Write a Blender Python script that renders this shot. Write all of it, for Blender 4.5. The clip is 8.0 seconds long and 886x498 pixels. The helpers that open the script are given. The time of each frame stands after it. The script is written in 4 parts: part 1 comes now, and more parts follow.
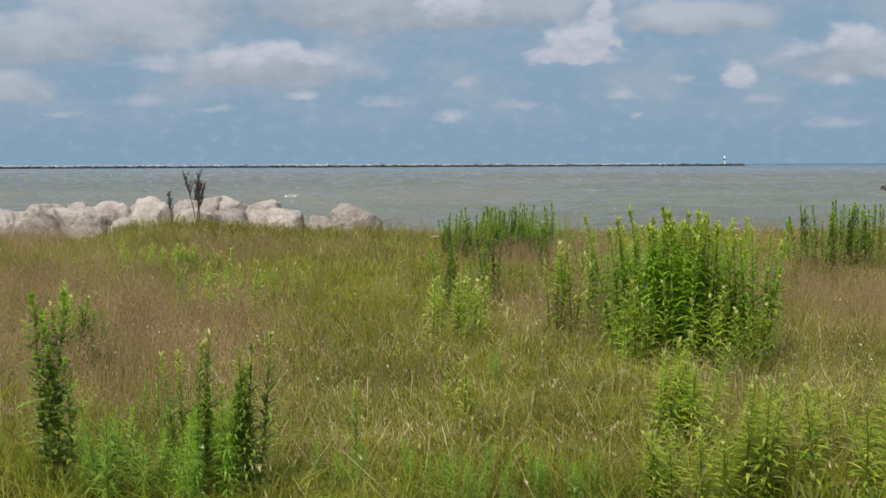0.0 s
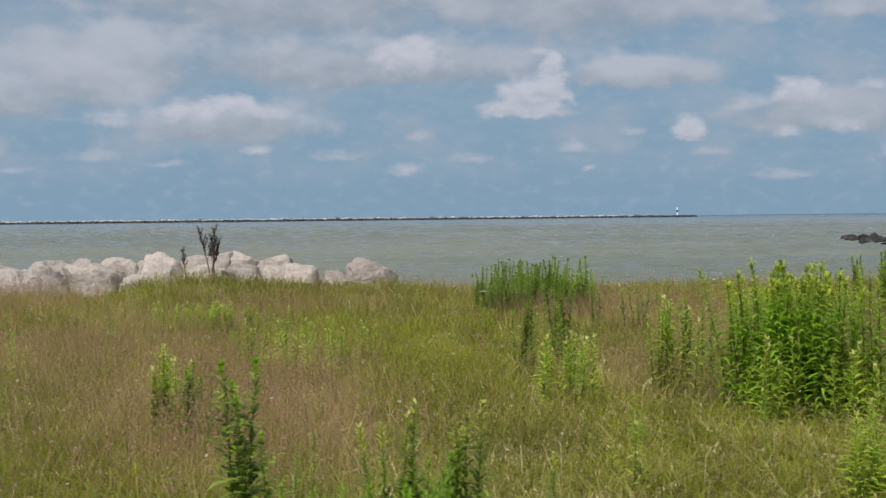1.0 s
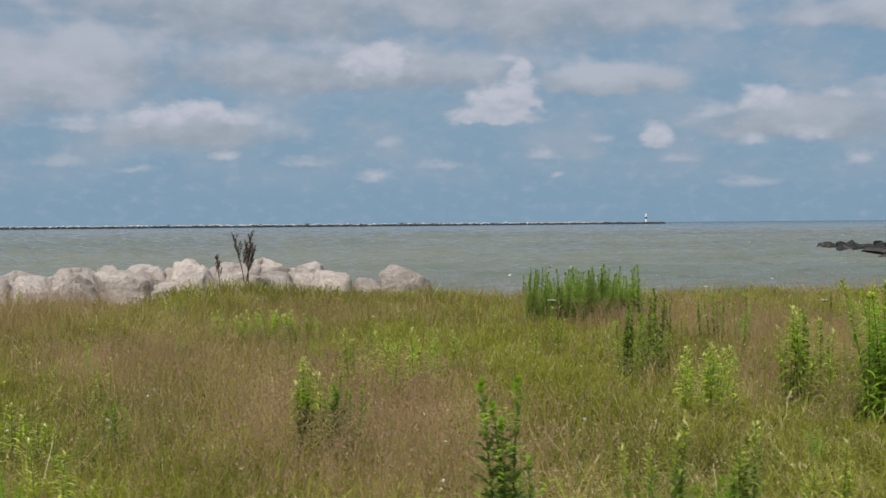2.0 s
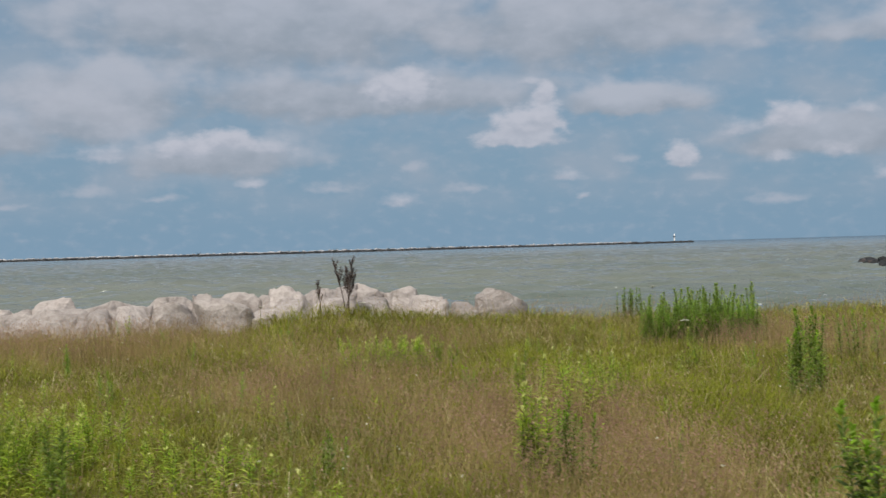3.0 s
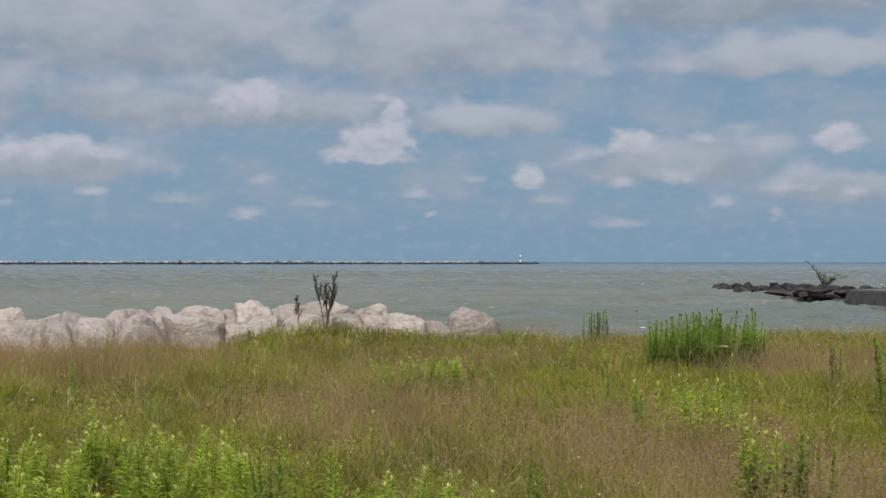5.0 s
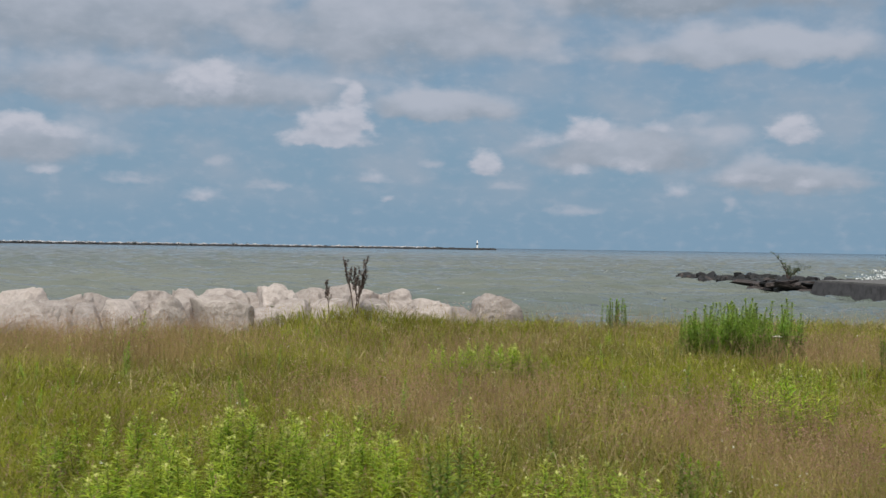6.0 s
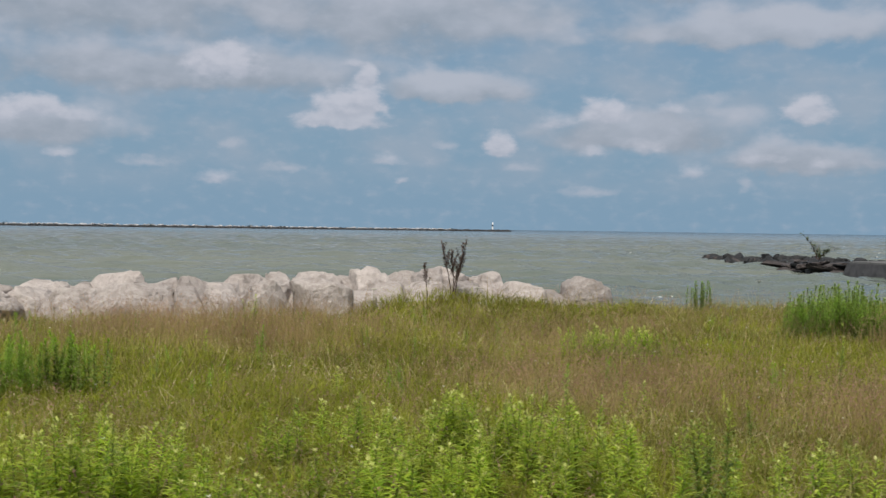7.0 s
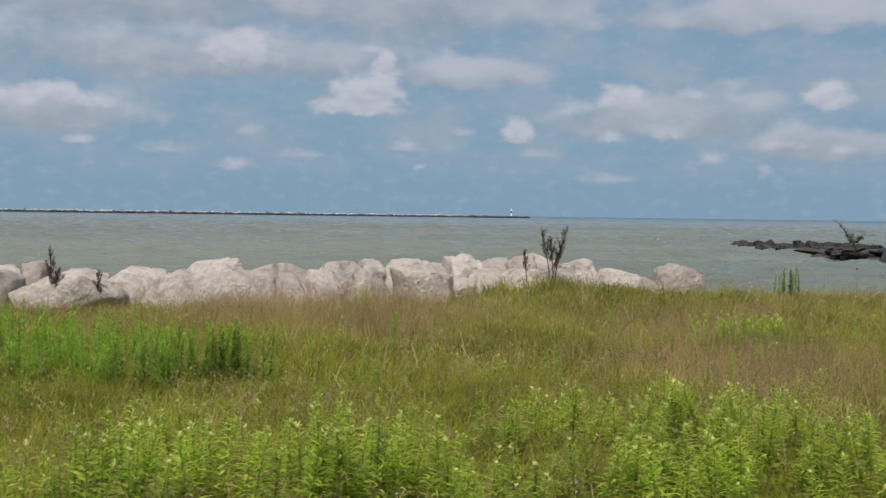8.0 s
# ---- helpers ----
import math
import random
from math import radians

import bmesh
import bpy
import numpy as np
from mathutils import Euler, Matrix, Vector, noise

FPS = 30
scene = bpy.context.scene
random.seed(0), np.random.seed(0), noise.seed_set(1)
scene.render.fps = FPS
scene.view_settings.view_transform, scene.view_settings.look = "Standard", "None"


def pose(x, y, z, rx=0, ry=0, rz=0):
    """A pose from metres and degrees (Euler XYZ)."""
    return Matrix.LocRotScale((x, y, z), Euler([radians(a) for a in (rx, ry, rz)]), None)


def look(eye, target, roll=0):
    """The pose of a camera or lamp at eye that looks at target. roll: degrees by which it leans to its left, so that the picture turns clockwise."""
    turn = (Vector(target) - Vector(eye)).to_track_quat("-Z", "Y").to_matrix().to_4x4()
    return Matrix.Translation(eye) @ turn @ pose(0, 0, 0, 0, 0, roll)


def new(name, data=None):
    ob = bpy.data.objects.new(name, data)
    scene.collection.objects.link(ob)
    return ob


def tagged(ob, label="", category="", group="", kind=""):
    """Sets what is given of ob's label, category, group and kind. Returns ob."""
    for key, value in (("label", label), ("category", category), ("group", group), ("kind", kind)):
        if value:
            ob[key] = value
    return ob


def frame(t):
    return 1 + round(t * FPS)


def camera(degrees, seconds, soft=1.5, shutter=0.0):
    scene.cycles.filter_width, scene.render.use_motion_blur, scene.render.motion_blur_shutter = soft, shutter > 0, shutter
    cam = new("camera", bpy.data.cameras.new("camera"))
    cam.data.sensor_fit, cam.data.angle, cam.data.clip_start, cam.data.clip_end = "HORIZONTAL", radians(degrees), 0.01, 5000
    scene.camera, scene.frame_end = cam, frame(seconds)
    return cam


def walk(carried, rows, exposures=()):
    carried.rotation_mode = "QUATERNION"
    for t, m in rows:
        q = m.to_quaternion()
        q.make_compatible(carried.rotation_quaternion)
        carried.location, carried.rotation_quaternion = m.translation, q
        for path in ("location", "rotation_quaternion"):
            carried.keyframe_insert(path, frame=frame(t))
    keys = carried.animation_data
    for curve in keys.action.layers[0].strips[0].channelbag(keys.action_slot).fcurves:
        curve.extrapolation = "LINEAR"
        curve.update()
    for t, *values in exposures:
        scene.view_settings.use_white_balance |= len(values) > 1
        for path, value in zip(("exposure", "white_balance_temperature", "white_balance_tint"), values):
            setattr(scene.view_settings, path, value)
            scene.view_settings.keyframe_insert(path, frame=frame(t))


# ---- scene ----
cam = camera(40.7, 8.0, soft=1.4, shutter=0.2)
PATH = [
    (0, (0.244, 1.24, 1.585), (0.218, 3.235, 1.443), -0.2),
    (0.5, (-0.329, 1.447, 1.578), (-0.268, 3.445, 1.507), 0.4),
    (1, (-0.88, 1.669, 1.592), (-0.83, 3.668, 1.538), -0.6),
    (1.5, (-1.471, 1.854, 1.591), (-1.387, 3.852, 1.539), -0.8),
    (1.7, (-1.694, 1.949, 1.596), (-1.603, 3.946, 1.548), -0.6),
    (2.8, (-2.99, 2.161, 1.636), (-2.864, 4.157, 1.618), -0.7),
    (3, (-3.23, 2.208, 1.623), (-3.172, 4.207, 1.619), -1.6),
    (3.5, (-3.793, 2.406, 1.613), (-3.742, 4.405, 1.616), -0.8),
    (4, (-4.315, 2.57, 1.629), (-4.196, 4.566, 1.657), -0.4),
    (4.5, (-4.875, 2.808, 1.658), (-4.594, 4.788, 1.687), -0.2),
    (4.7, (-5.071, 2.86, 1.663), (-4.772, 4.837, 1.689), -0.2),
    (5.8, (-6.295, 3.141, 1.673), (-5.924, 5.106, 1.675), 0.9),
    (6, (-6.525, 3.191, 1.67), (-6.139, 5.154, 1.666), 0.9),
    (6.5, (-7.191, 3.284, 1.669), (-6.818, 5.249, 1.647), 0.8),
    (7, (-7.808, 3.396, 1.671), (-7.445, 5.363, 1.636), 0.8),
    (7.5, (-8.461, 3.526, 1.676), (-8.121, 5.497, 1.637), 0.5),
    (8, (-9.058, 3.635, 1.662), (-8.724, 5.606, 1.604), 0.8),
]
# the camera opens up a little where it points down at the meadow
EXPOSURES = [(0, 0.11), (1, 0.06), (2.8, 0.0), (4.5, -0.04), (6, 0.0), (8, 0.05)]
walk(cam, [(t, look(eye, target, roll)) for t, eye, target, roll in PATH], EXPOSURES)

# ---- light: thin-clouded sun, high behind the camera's left shoulder, and a sky of broken cloud ----
SUN_EL, SUN_AZ = 52, -157  # azimuth clockwise from +y
sun = new("sun", bpy.data.lights.new("sun", "SUN"))
sun.data.energy, sun.data.angle, sun.data.color = 4.4, radians(8), (1.0, 0.95, 0.87)
sa, se = radians(SUN_AZ), radians(SUN_EL)
sun.matrix_world = look((60 * math.sin(sa) * math.cos(se), 60 * math.cos(sa) * math.cos(se), 60 * math.sin(se)), (0, 0, 0))

world = bpy.data.worlds.new("sky")
scene.world = world
world.use_nodes = True


class Nodes:
    """Short hand for a node tree."""

    def __init__(self, tree):
        self.tree = tree
        tree.nodes.clear()

    def add(self, kind):
        return self.tree.nodes.new(kind)

    def put(self, socket, v):
        if hasattr(v, "is_output"):
            self.tree.links.new(v, socket)
        else:
            socket.default_value = v

    def math(self, op, *ins, clamp=False):
        n = self.add("ShaderNodeMath")
        n.operation, n.use_clamp = op, clamp
        for s, v in zip(n.inputs, ins):
            self.put(s, v)
        return n.outputs[0]

    def vec(self, op, *ins, out=0):
        n = self.add("ShaderNodeVectorMath")
        n.operation = op
        for s, v in zip(n.inputs, ins):
            self.put(s, v)
        return n.outputs[out]

    def mix(self, f, a, b, blend="MIX"):
        n = self.add("ShaderNodeMix")
        n.data_type, n.blend_type = "RGBA", blend
        for s, v in ((n.inputs[0], f), (n.inputs[6], a), (n.inputs[7], b)):
            self.put(s, (*v, 1) if isinstance(v, tuple) and len(v) == 3 else v)
        return n.outputs[2]

    def ramp(self, f, *stops):
        """A value ramped smoothly through (in, out) pairs; out may be a number or a colour."""
        n = self.add("ShaderNodeValToRGB")
        n.color_ramp.interpolation = "EASE"
        e = n.color_ramp.elements
        while len(e) < len(stops):
            e.new(0.5)
        for el, (p, c) in zip(e, stops):
            el.position = p
            el.color = (*c, 1) if isinstance(c, tuple) else (c, c, c, 1)
        self.put(n.inputs[0], f)
        return n.outputs[0]

    def noise(self, vector, scale, detail=5.0, rough=0.55, distort=0.0, out="Fac"):
        n = self.add("ShaderNodeTexNoise")
        self.put(n.inputs["Vector"], vector)
        n.inputs["Scale"].default_value, n.inputs["Detail"].default_value = scale, detail
        n.inputs["Roughness"].default_value, n.inputs["Distortion"].default_value = rough, distort
        return n.outputs[out]


# broken cloud, in degrees: azimuth, elevation of the thickest part, half width, height above it, tone of the cloud
DECK = [
    (-6.1, 10.6, 12.0, 4.6, 0.45), (-14.0, 7.2, 5.5, 2.4, 0.5), (-19.5, 5.4, 4.4, 1.7, 0.45), (-15.2, 6.2, 3.0, 1.9, 0.6), (22.6, 11.9, 9.0, 2.2, -0.1),
    (8.5, 10.3, 8.6, 3.8, 0.5), (-2.0, 7.1, 10.5, 1.7, 0.35), (11.0, 6.5, 5.0, 1.1, 0.6), (25.0, 9.2, 8.6, 1.5, 0.75), (-9.0, 4.4, 5.2, 1.5, 0.45),
    (20.0, 4.6, 5.5, 1.7, 0.4), (27.0, 3.4, 4.0, 1.3, 0.4), (-20.4, 3.4, 1.9, 1.1, 0.6),
]
HEAPS = [
    (5.5, 5.0, 2.5, 0.9), (5.5, 5.6, 1.7, 1.1), (6.7, 5.9, 1.1, 1.3), (6.75, 7.0, 0.6, 0.9), (6.1, 7.75, 0.8, 0.26), (13.1, 3.8, 0.85, 1.0),
    (-0.1, 7.4, 2.1, 1.4), (-8.5, 5.1, 1.8, 0.85), (-10.5, 4.8, 1.6, 0.9), (-6.4, 4.8, 1.6, 0.7), (-7.4, 3.2, 1.0, 0.36), (-0.4, 2.2, 1.25, 0.5),
    (7.6, 3.1, 1.0, 0.45), (8.4, 2.15, 0.5, 0.28), (18.1, 5.4, 1.4, 1.0), (15.7, 5.0, 1.25, 0.7), (17.5, 3.7, 0.85, 0.6), (20.0, 3.8, 1.3, 0.6),
    (21.1, 5.6, 1.0, 0.5), (27.4, 5.4, 1.35, 1.2), (22.3, 2.7, 0.85, 0.6), (25.1, 3.3, 1.4, 0.42), (27.9, 3.1, 1.0, 0.4), (-14.0, 4.6, 1.8, 0.8),
]
WISPS = [
    (0.4, 3.8, 1.1, 0.45), (14.2, 2.95, 1.2, 0.32), (23.1, 6.2, 1.2, 0.5), (24.7, 2.1, 0.5, 0.5), (26.2, 4.2, 0.7, 0.35), (2.8, 2.8, 1.3, 0.35),
    (17.4, 1.8, 1.7, 0.35), (-18.3, 2.3, 1.1, 0.3), (-14.8, 2.9, 1.6, 0.5), (-3.5, 2.9, 1.6, 0.35), (10.5, 4.0, 1.0, 0.35), (-11.5, 2.6, 1.3, 0.3),
]
g = Nodes(world.node_tree)
sky = g.add("ShaderNodeTexSky")
sky.sky_type, sky.sun_disc, sky.sun_elevation, sky.sun_rotation = "NISHITA", False, se, sa
sky.air_density, sky.dust_density, sky.ozone_density = 1.0, 0.3, 2.0
way = g.add("ShaderNodeTexCoord").outputs["Generated"]
xyz = g.add("ShaderNodeSeparateXYZ")
g.put(xyz.inputs[0], way)
az = g.math("MULTIPLY", g.math("ARCTAN2", xyz.outputs[0], xyz.outputs[1]), 57.2958)
el = g.math("MULTIPLY", g.math("ARCSINE", xyz.outputs[2]), 57.2958)
flat = g.add("ShaderNodeCombineXYZ")
g.put(flat.inputs[0], az), g.put(flat.inputs[1], g.math("MULTIPLY", el, 1.7))
plain = g.add("ShaderNodeCombineXYZ")
g.put(plain.inputs[0], az), g.put(plain.inputs[1], el)
swirl = g.vec("SUBTRACT", g.noise(flat.outputs[0], 0.4, 5, 0.55, out="Color"), (0.5, 0.5, 0.5))
curl = g.vec("SUBTRACT", g.noise(flat.outputs[0], 0.9, 5, 0.52, out="Color"), (0.5, 0.5, 0.5))
place = g.vec("ADD", plain.outputs[0], g.vec("ADD", g.vec("MULTIPLY", swirl, (2.4, 1.5, 0.0)), g.vec("MULTIPLY", curl, (0.9, 0.5, 0.0))))
near_place = g.vec("ADD", plain.outputs[0], g.vec("ADD", g.vec("MULTIPLY", swirl, (0.7, 0.4, 0.0)), g.vec("MULTIPLY", curl, (0.85, 0.5, 0.0))))
fine = g.math("SUBTRACT", g.noise(flat.outputs[0], 0.34, 4, 0.42), 0.5)
billow = g.math("SUBTRACT", g.noise(flat.outputs[0], 1.2, 5, 0.52), 0.5)


def smooth_step(v, lo, hi, out):
    m = g.add("ShaderNodeMapRange")
    m.interpolation_type = "SMOOTHSTEP"
    g.put(m.inputs["Value"], v)
    m.inputs["From Min"].default_value, m.inputs["From Max"].default_value, m.inputs["To Max"].default_value = lo, hi, out
    return m.outputs["Result"]


def heap(spot, a, e, w, h, foot):
    """Offset from a cloud's heart, and its depth there: 1 in the middle, 0 at the rim; the underside is flatter."""
    off = g.vec("SUBTRACT", spot, (a, e, 0))
    bent = g.vec("MAXIMUM", g.vec("MULTIPLY", off, (1 / w, 1 / h, 0)), g.vec("MULTIPLY", off, (-1 / w, -1 / (h * foot), 0)))
    return off, g.math("SUBTRACT", 1.0, g.vec("LENGTH", bent, out=1))


blue = g.mix(1.0, sky.outputs[0], (0.055, 0.06, 0.066), "MULTIPLY")
haze = g.ramp(g.math("DIVIDE", el, 40.0), (0.0, 1.0), (0.25, 0.75), (1.0, 0.0))
col = g.mix(haze, blue, (0.207, 0.324, 0.443))
# a thin veil, and beyond the lake side thicker cloud with height
veil = g.math("MULTIPLY", g.ramp(g.noise(flat.outputs[0], 0.24, 4, 0.48), (0.34, 0.0), (0.7, 1.0)), g.ramp(g.math("DIVIDE", el, 6.0), (0.16, 0.0), (0.55, 0.62)))
high = g.math("MULTIPLY", g.ramp(g.math("DIVIDE", el, 30.0), (0.0, 0.0), (0.40, 0.1), (0.55, 1.0)), g.noise(flat.outputs[0], 0.09, 6, 0.6))
col = g.mix(veil, col, (0.335, 0.39, 0.47))
# unseen cloud overhead, made bright to fill the shade between the blades
col = g.mix(g.ramp(high, (0.25, 0.0), (0.5, 0.95)), col, g.ramp(g.math("DIVIDE", el, 60.0), (0.25, (0.36, 0.41, 0.48)), (0.7, (0.70, 0.73, 0.78))))
for a, e, w, h, tone in DECK:
    off, depth = heap(place, a, e, w, h, 0.55)
    f = smooth_step(g.math("MULTIPLY_ADD", fine, 1.3, depth), -0.12, 0.5, 0.88)
    rise = g.vec("DOT_PRODUCT", off, (0, 0.5 / h, 0), out=1)
    shade = smooth_step(g.math("ADD", g.math("MULTIPLY_ADD", fine, 0.9, rise), g.math("MULTIPLY", billow, 0.22)), -0.28 - tone * 0.4, 0.6 - tone * 0.4, 1.0)
    col = g.mix(f, col, g.mix(shade, (0.262, 0.308, 0.368), (0.445, 0.475, 0.55)))
thin = 0.0
for a, e, w, h in WISPS:
    thin = g.math("MAXIMUM", thin, heap(near_place, a, e, w, h, 0.7)[1])
col = g.mix(smooth_step(g.math("MULTIPLY_ADD", billow, 1.6, thin), -0.1, 1.0, 0.7), col, (0.41, 0.45, 0.53))
for a, e, w, h in HEAPS:
    off, depth = heap(near_place, a, e, w, h, 0.45)
    f = smooth_step(g.math("MULTIPLY_ADD", billow, 0.8, depth), -0.08, 0.5 if h > 0.8 else 0.95, 0.93 if h > 0.8 else 0.75)
    rise = g.vec("DOT_PRODUCT", off, (0, 0.6 / h, 0), out=1)
    shade = smooth_step(g.math("MULTIPLY_ADD", billow, 1.2, rise), -0.5, 0.4, 1.0)
    col = g.mix(f, col, g.mix(shade, (0.37, 0.41, 0.49), (0.505, 0.525, 0.60)))
back = g.add("ShaderNodeBackground")
g.put(back.inputs[0], col)
back.inputs[1].default_value = 1.0
g.put(g.add("ShaderNodeOutputWorld").inputs[0], back.outputs[0])


# ---- materials ----
def material(name, rough=0.8, spec=0.3):
    m = bpy.data.materials.new(name)
    m.use_nodes = True
    n = Nodes(m.node_tree)
    b = n.add("ShaderNodeBsdfPrincipled")
    b.inputs["Roughness"].default_value, b.inputs["Specular IOR Level"].default_value = rough, spec
    o = n.add("ShaderNodeOutputMaterial")
    n.put(o.inputs[0], b.outputs[0])
    return m, n, b, o


def where(n):
    return n.add("ShaderNodeNewGeometry").outputs["Position"]


def bump(n, b, height, strength, distance):
    k = n.add("ShaderNodeBump")
    k.inputs["Strength"].default_value, k.inputs["Distance"].default_value = strength, distance
    n.put(k.inputs["Height"], height)
    n.put(b.inputs["Normal"], k.outputs[0])


def leafy(name, dark, mid, light, patch=None, through_light=0.45, rough=0.6, spec=0.25):
    """Blades and leaves: colour by piece, drifting over the ground, with light through the leaf."""
    m, n, b, o = material(name, rough, spec)
    r = n.add("ShaderNodeNewGeometry").outputs["Random Per Island"]
    c = n.ramp(r, (0.0, dark), (0.5, mid), (1.0, light))
    if patch:
        c = n.mix(n.ramp(n.noise(where(n), 0.45, 4), (0.4, 0.0), (0.68, 0.75)), c, patch)
    c = n.mix(0.5, c, n.mix(1.0, c, n.ramp(n.noise(where(n), 1.6, 3), (0.3, 0.5), (0.7, 1.4)), "MULTIPLY"))
    n.put(b.inputs["Base Color"], c)
    t = n.add("ShaderNodeBsdfTranslucent")
    n.put(t.inputs[0], c)
    x = n.add("ShaderNodeMixShader")
    x.inputs[0].default_value = through_light
    n.put(x.inputs[1], b.outputs[0]), n.put(x.inputs[2], t.outputs[0])
    n.put(o.inputs[0], x.outputs[0])
    return m


def stone(name, dark, light, stain, stain_at=0.58, grain=9.0, relief=0.03, rough=0.85):
    m, n, b, o = material(name, rough, 0.25)
    p = where(n)
    big, small = n.noise(p, 1.7, 7, 0.66), n.noise(p, grain, 7, 0.7)
    c = n.mix(n.ramp(small, (0.3, 0.0), (0.7, 1.0)), dark, light)
    c = n.mix(n.ramp(big, (stain_at - 0.08, 0.0), (stain_at + 0.1, 0.8)), c, stain)
    tone = n.add("ShaderNodeObjectInfo").outputs["Random"]
    c = n.mix(1.0, c, n.ramp(tone, (0.0, 0.8), (1.0, 1.08)), "MULTIPLY")
    n.put(b.inputs["Base Color"], c)
    bump(n, b, n.math("ADD", n.math("MULTIPLY", big, 1.5), small), 0.8, relief)
    return m


GRASS = leafy("grass blade", (0.125, 0.122, 0.026), (0.18, 0.172, 0.036), (0.245, 0.222, 0.06), (0.165, 0.18, 0.022), 0.5, 0.7, 0.1)
LUSH = leafy("lush grass blade", (0.21, 0.24, 0.022), (0.275, 0.30, 0.026), (0.345, 0.355, 0.05), None, 0.5, 0.65, 0.12)
HERB = leafy("herb leaf", (0.12, 0.19, 0.03), (0.21, 0.28, 0.04), (0.33, 0.38, 0.08), (0.26, 0.30, 0.04), 0.45, 0.6, 0.15)
DRY = leafy("dry grass blade", (0.28, 0.215, 0.088), (0.345, 0.27, 0.11), (0.42, 0.34, 0.145), (0.325, 0.225, 0.122), 0.5, 0.8, 0.1)
SEED = leafy("pink brown seed head", (0.30, 0.178, 0.124), (0.375, 0.234, 0.163), (0.45, 0.305, 0.215), None, 0.4, 0.9, 0.05)
PALEGRASS = leafy("pale yellow green grass blade", (0.30, 0.285, 0.075), (0.38, 0.355, 0.105), (0.46, 0.425, 0.15), None, 0.5, 0.7, 0.1)
STRAW = leafy("bleached straw", (0.42, 0.35, 0.18), (0.50, 0.42, 0.23), (0.60, 0.52, 0.31), None, 0.25, 0.8, 0.1)
GOLDENROD = leafy("bright weed leaf", (0.195, 0.345, 0.026), (0.28, 0.465, 0.036), (0.37, 0.545, 0.06), None, 0.58, 0.55, 0.15)
YELLOW = leafy("yellow green young leaf", (0.26, 0.36, 0.028), (0.37, 0.46, 0.04), (0.48, 0.54, 0.10), None, 0.4, 0.6, 0.15)
DARKLEAF = leafy("deep green leaf", (0.13, 0.20, 0.03), (0.21, 0.30, 0.045), (0.29, 0.385, 0.07), None, 0.45, 0.5, 0.2)
BUD = leafy("pale yellow bud", (0.40, 0.43, 0.10), (0.50, 0.52, 0.16), (0.60, 0.60, 0.24), None, 0.3, 0.7, 0.1)
STEM = leafy("weed stem", (0.12, 0.13, 0.04), (0.15, 0.16, 0.05), (0.17, 0.18, 0.06), None, 0.05)
DEAD = leafy("dead brown seed stalk", (0.06, 0.04, 0.034), (0.095, 0.065, 0.055), (0.14, 0.10, 0.08), None, 0.1, 0.9, 0.05)
SHRUBLEAF = leafy("grey green shrub leaf", (0.05, 0.07, 0.03), (0.085, 0.11, 0.045), (0.13, 0.155, 0.07), None, 0.3, 0.6, 0.2)
BUSHY = leafy("fresh green narrow leaf", (0.17, 0.29, 0.04), (0.26, 0.41, 0.055), (0.35, 0.50, 0.085), None, 0.5, 0.55, 0.15)
PETAL = leafy("white flower head", (0.58, 0.56, 0.42), (0.68, 0.66, 0.54), (0.76, 0.75, 0.66), None, 0.3)
LIMESTONE = stone("pale limestone", (0.37, 0.32, 0.29), (0.52, 0.465, 0.43), (0.22, 0.188, 0.165), 0.58, 11.0, 0.13)
WETROCK = stone("dark wet rock", (0.010, 0.010, 0.011), (0.028, 0.027, 0.027), (0.007, 0.008, 0.007), 0.55, 4.0, 0.08, 0.6)
BROWNSLAB = stone("brown weathered slab", (0.036, 0.029, 0.027), (0.088, 0.073, 0.069), (0.018, 0.016, 0.015), 0.53, 3.0, 0.08, 0.75)
CONCRETE = stone("weathered concrete", (0.068, 0.066, 0.071), (0.10, 0.098, 0.102), (0.042, 0.041, 0.043), 0.55, 1.5, 0.02, 0.85)
DECKSLAB = stone("pale deck concrete", (0.10, 0.098, 0.096), (0.145, 0.142, 0.138), (0.07, 0.068, 0.066), 0.56, 4.0, 0.01, 0.9)
FARROCK = stone("breakwater stone", (0.03, 0.03, 0.032), (0.07, 0.07, 0.07), (0.02, 0.02, 0.02), 0.5, 0.3, 0.1)
FARPALE = stone("pale breakwater stone", (0.34, 0.34, 0.35), (0.5, 0.5, 0.5), (0.08, 0.08, 0.09), 0.52, 0.2, 0.1)
FARLEAF = leafy("distant shrub leaf", (0.02, 0.035, 0.02), (0.03, 0.05, 0.028), (0.045, 0.065, 0.035))


def plain_paint(name, colour, rough=0.5):
    m, n, b, o = material(name, rough, 0.4)
    n.put(b.inputs["Base Color"], n.mix(n.ramp(n.noise(where(n), 0.8, 5), (0.35, 0.0), (0.75, 0.35)), colour, tuple(v * 0.7 for v in colour)))
    return m


WHITEPAINT = plain_paint("white tower paint", (0.8, 0.8, 0.78))
BLACKPAINT = plain_paint("dark tower paint", (0.02, 0.022, 0.03))

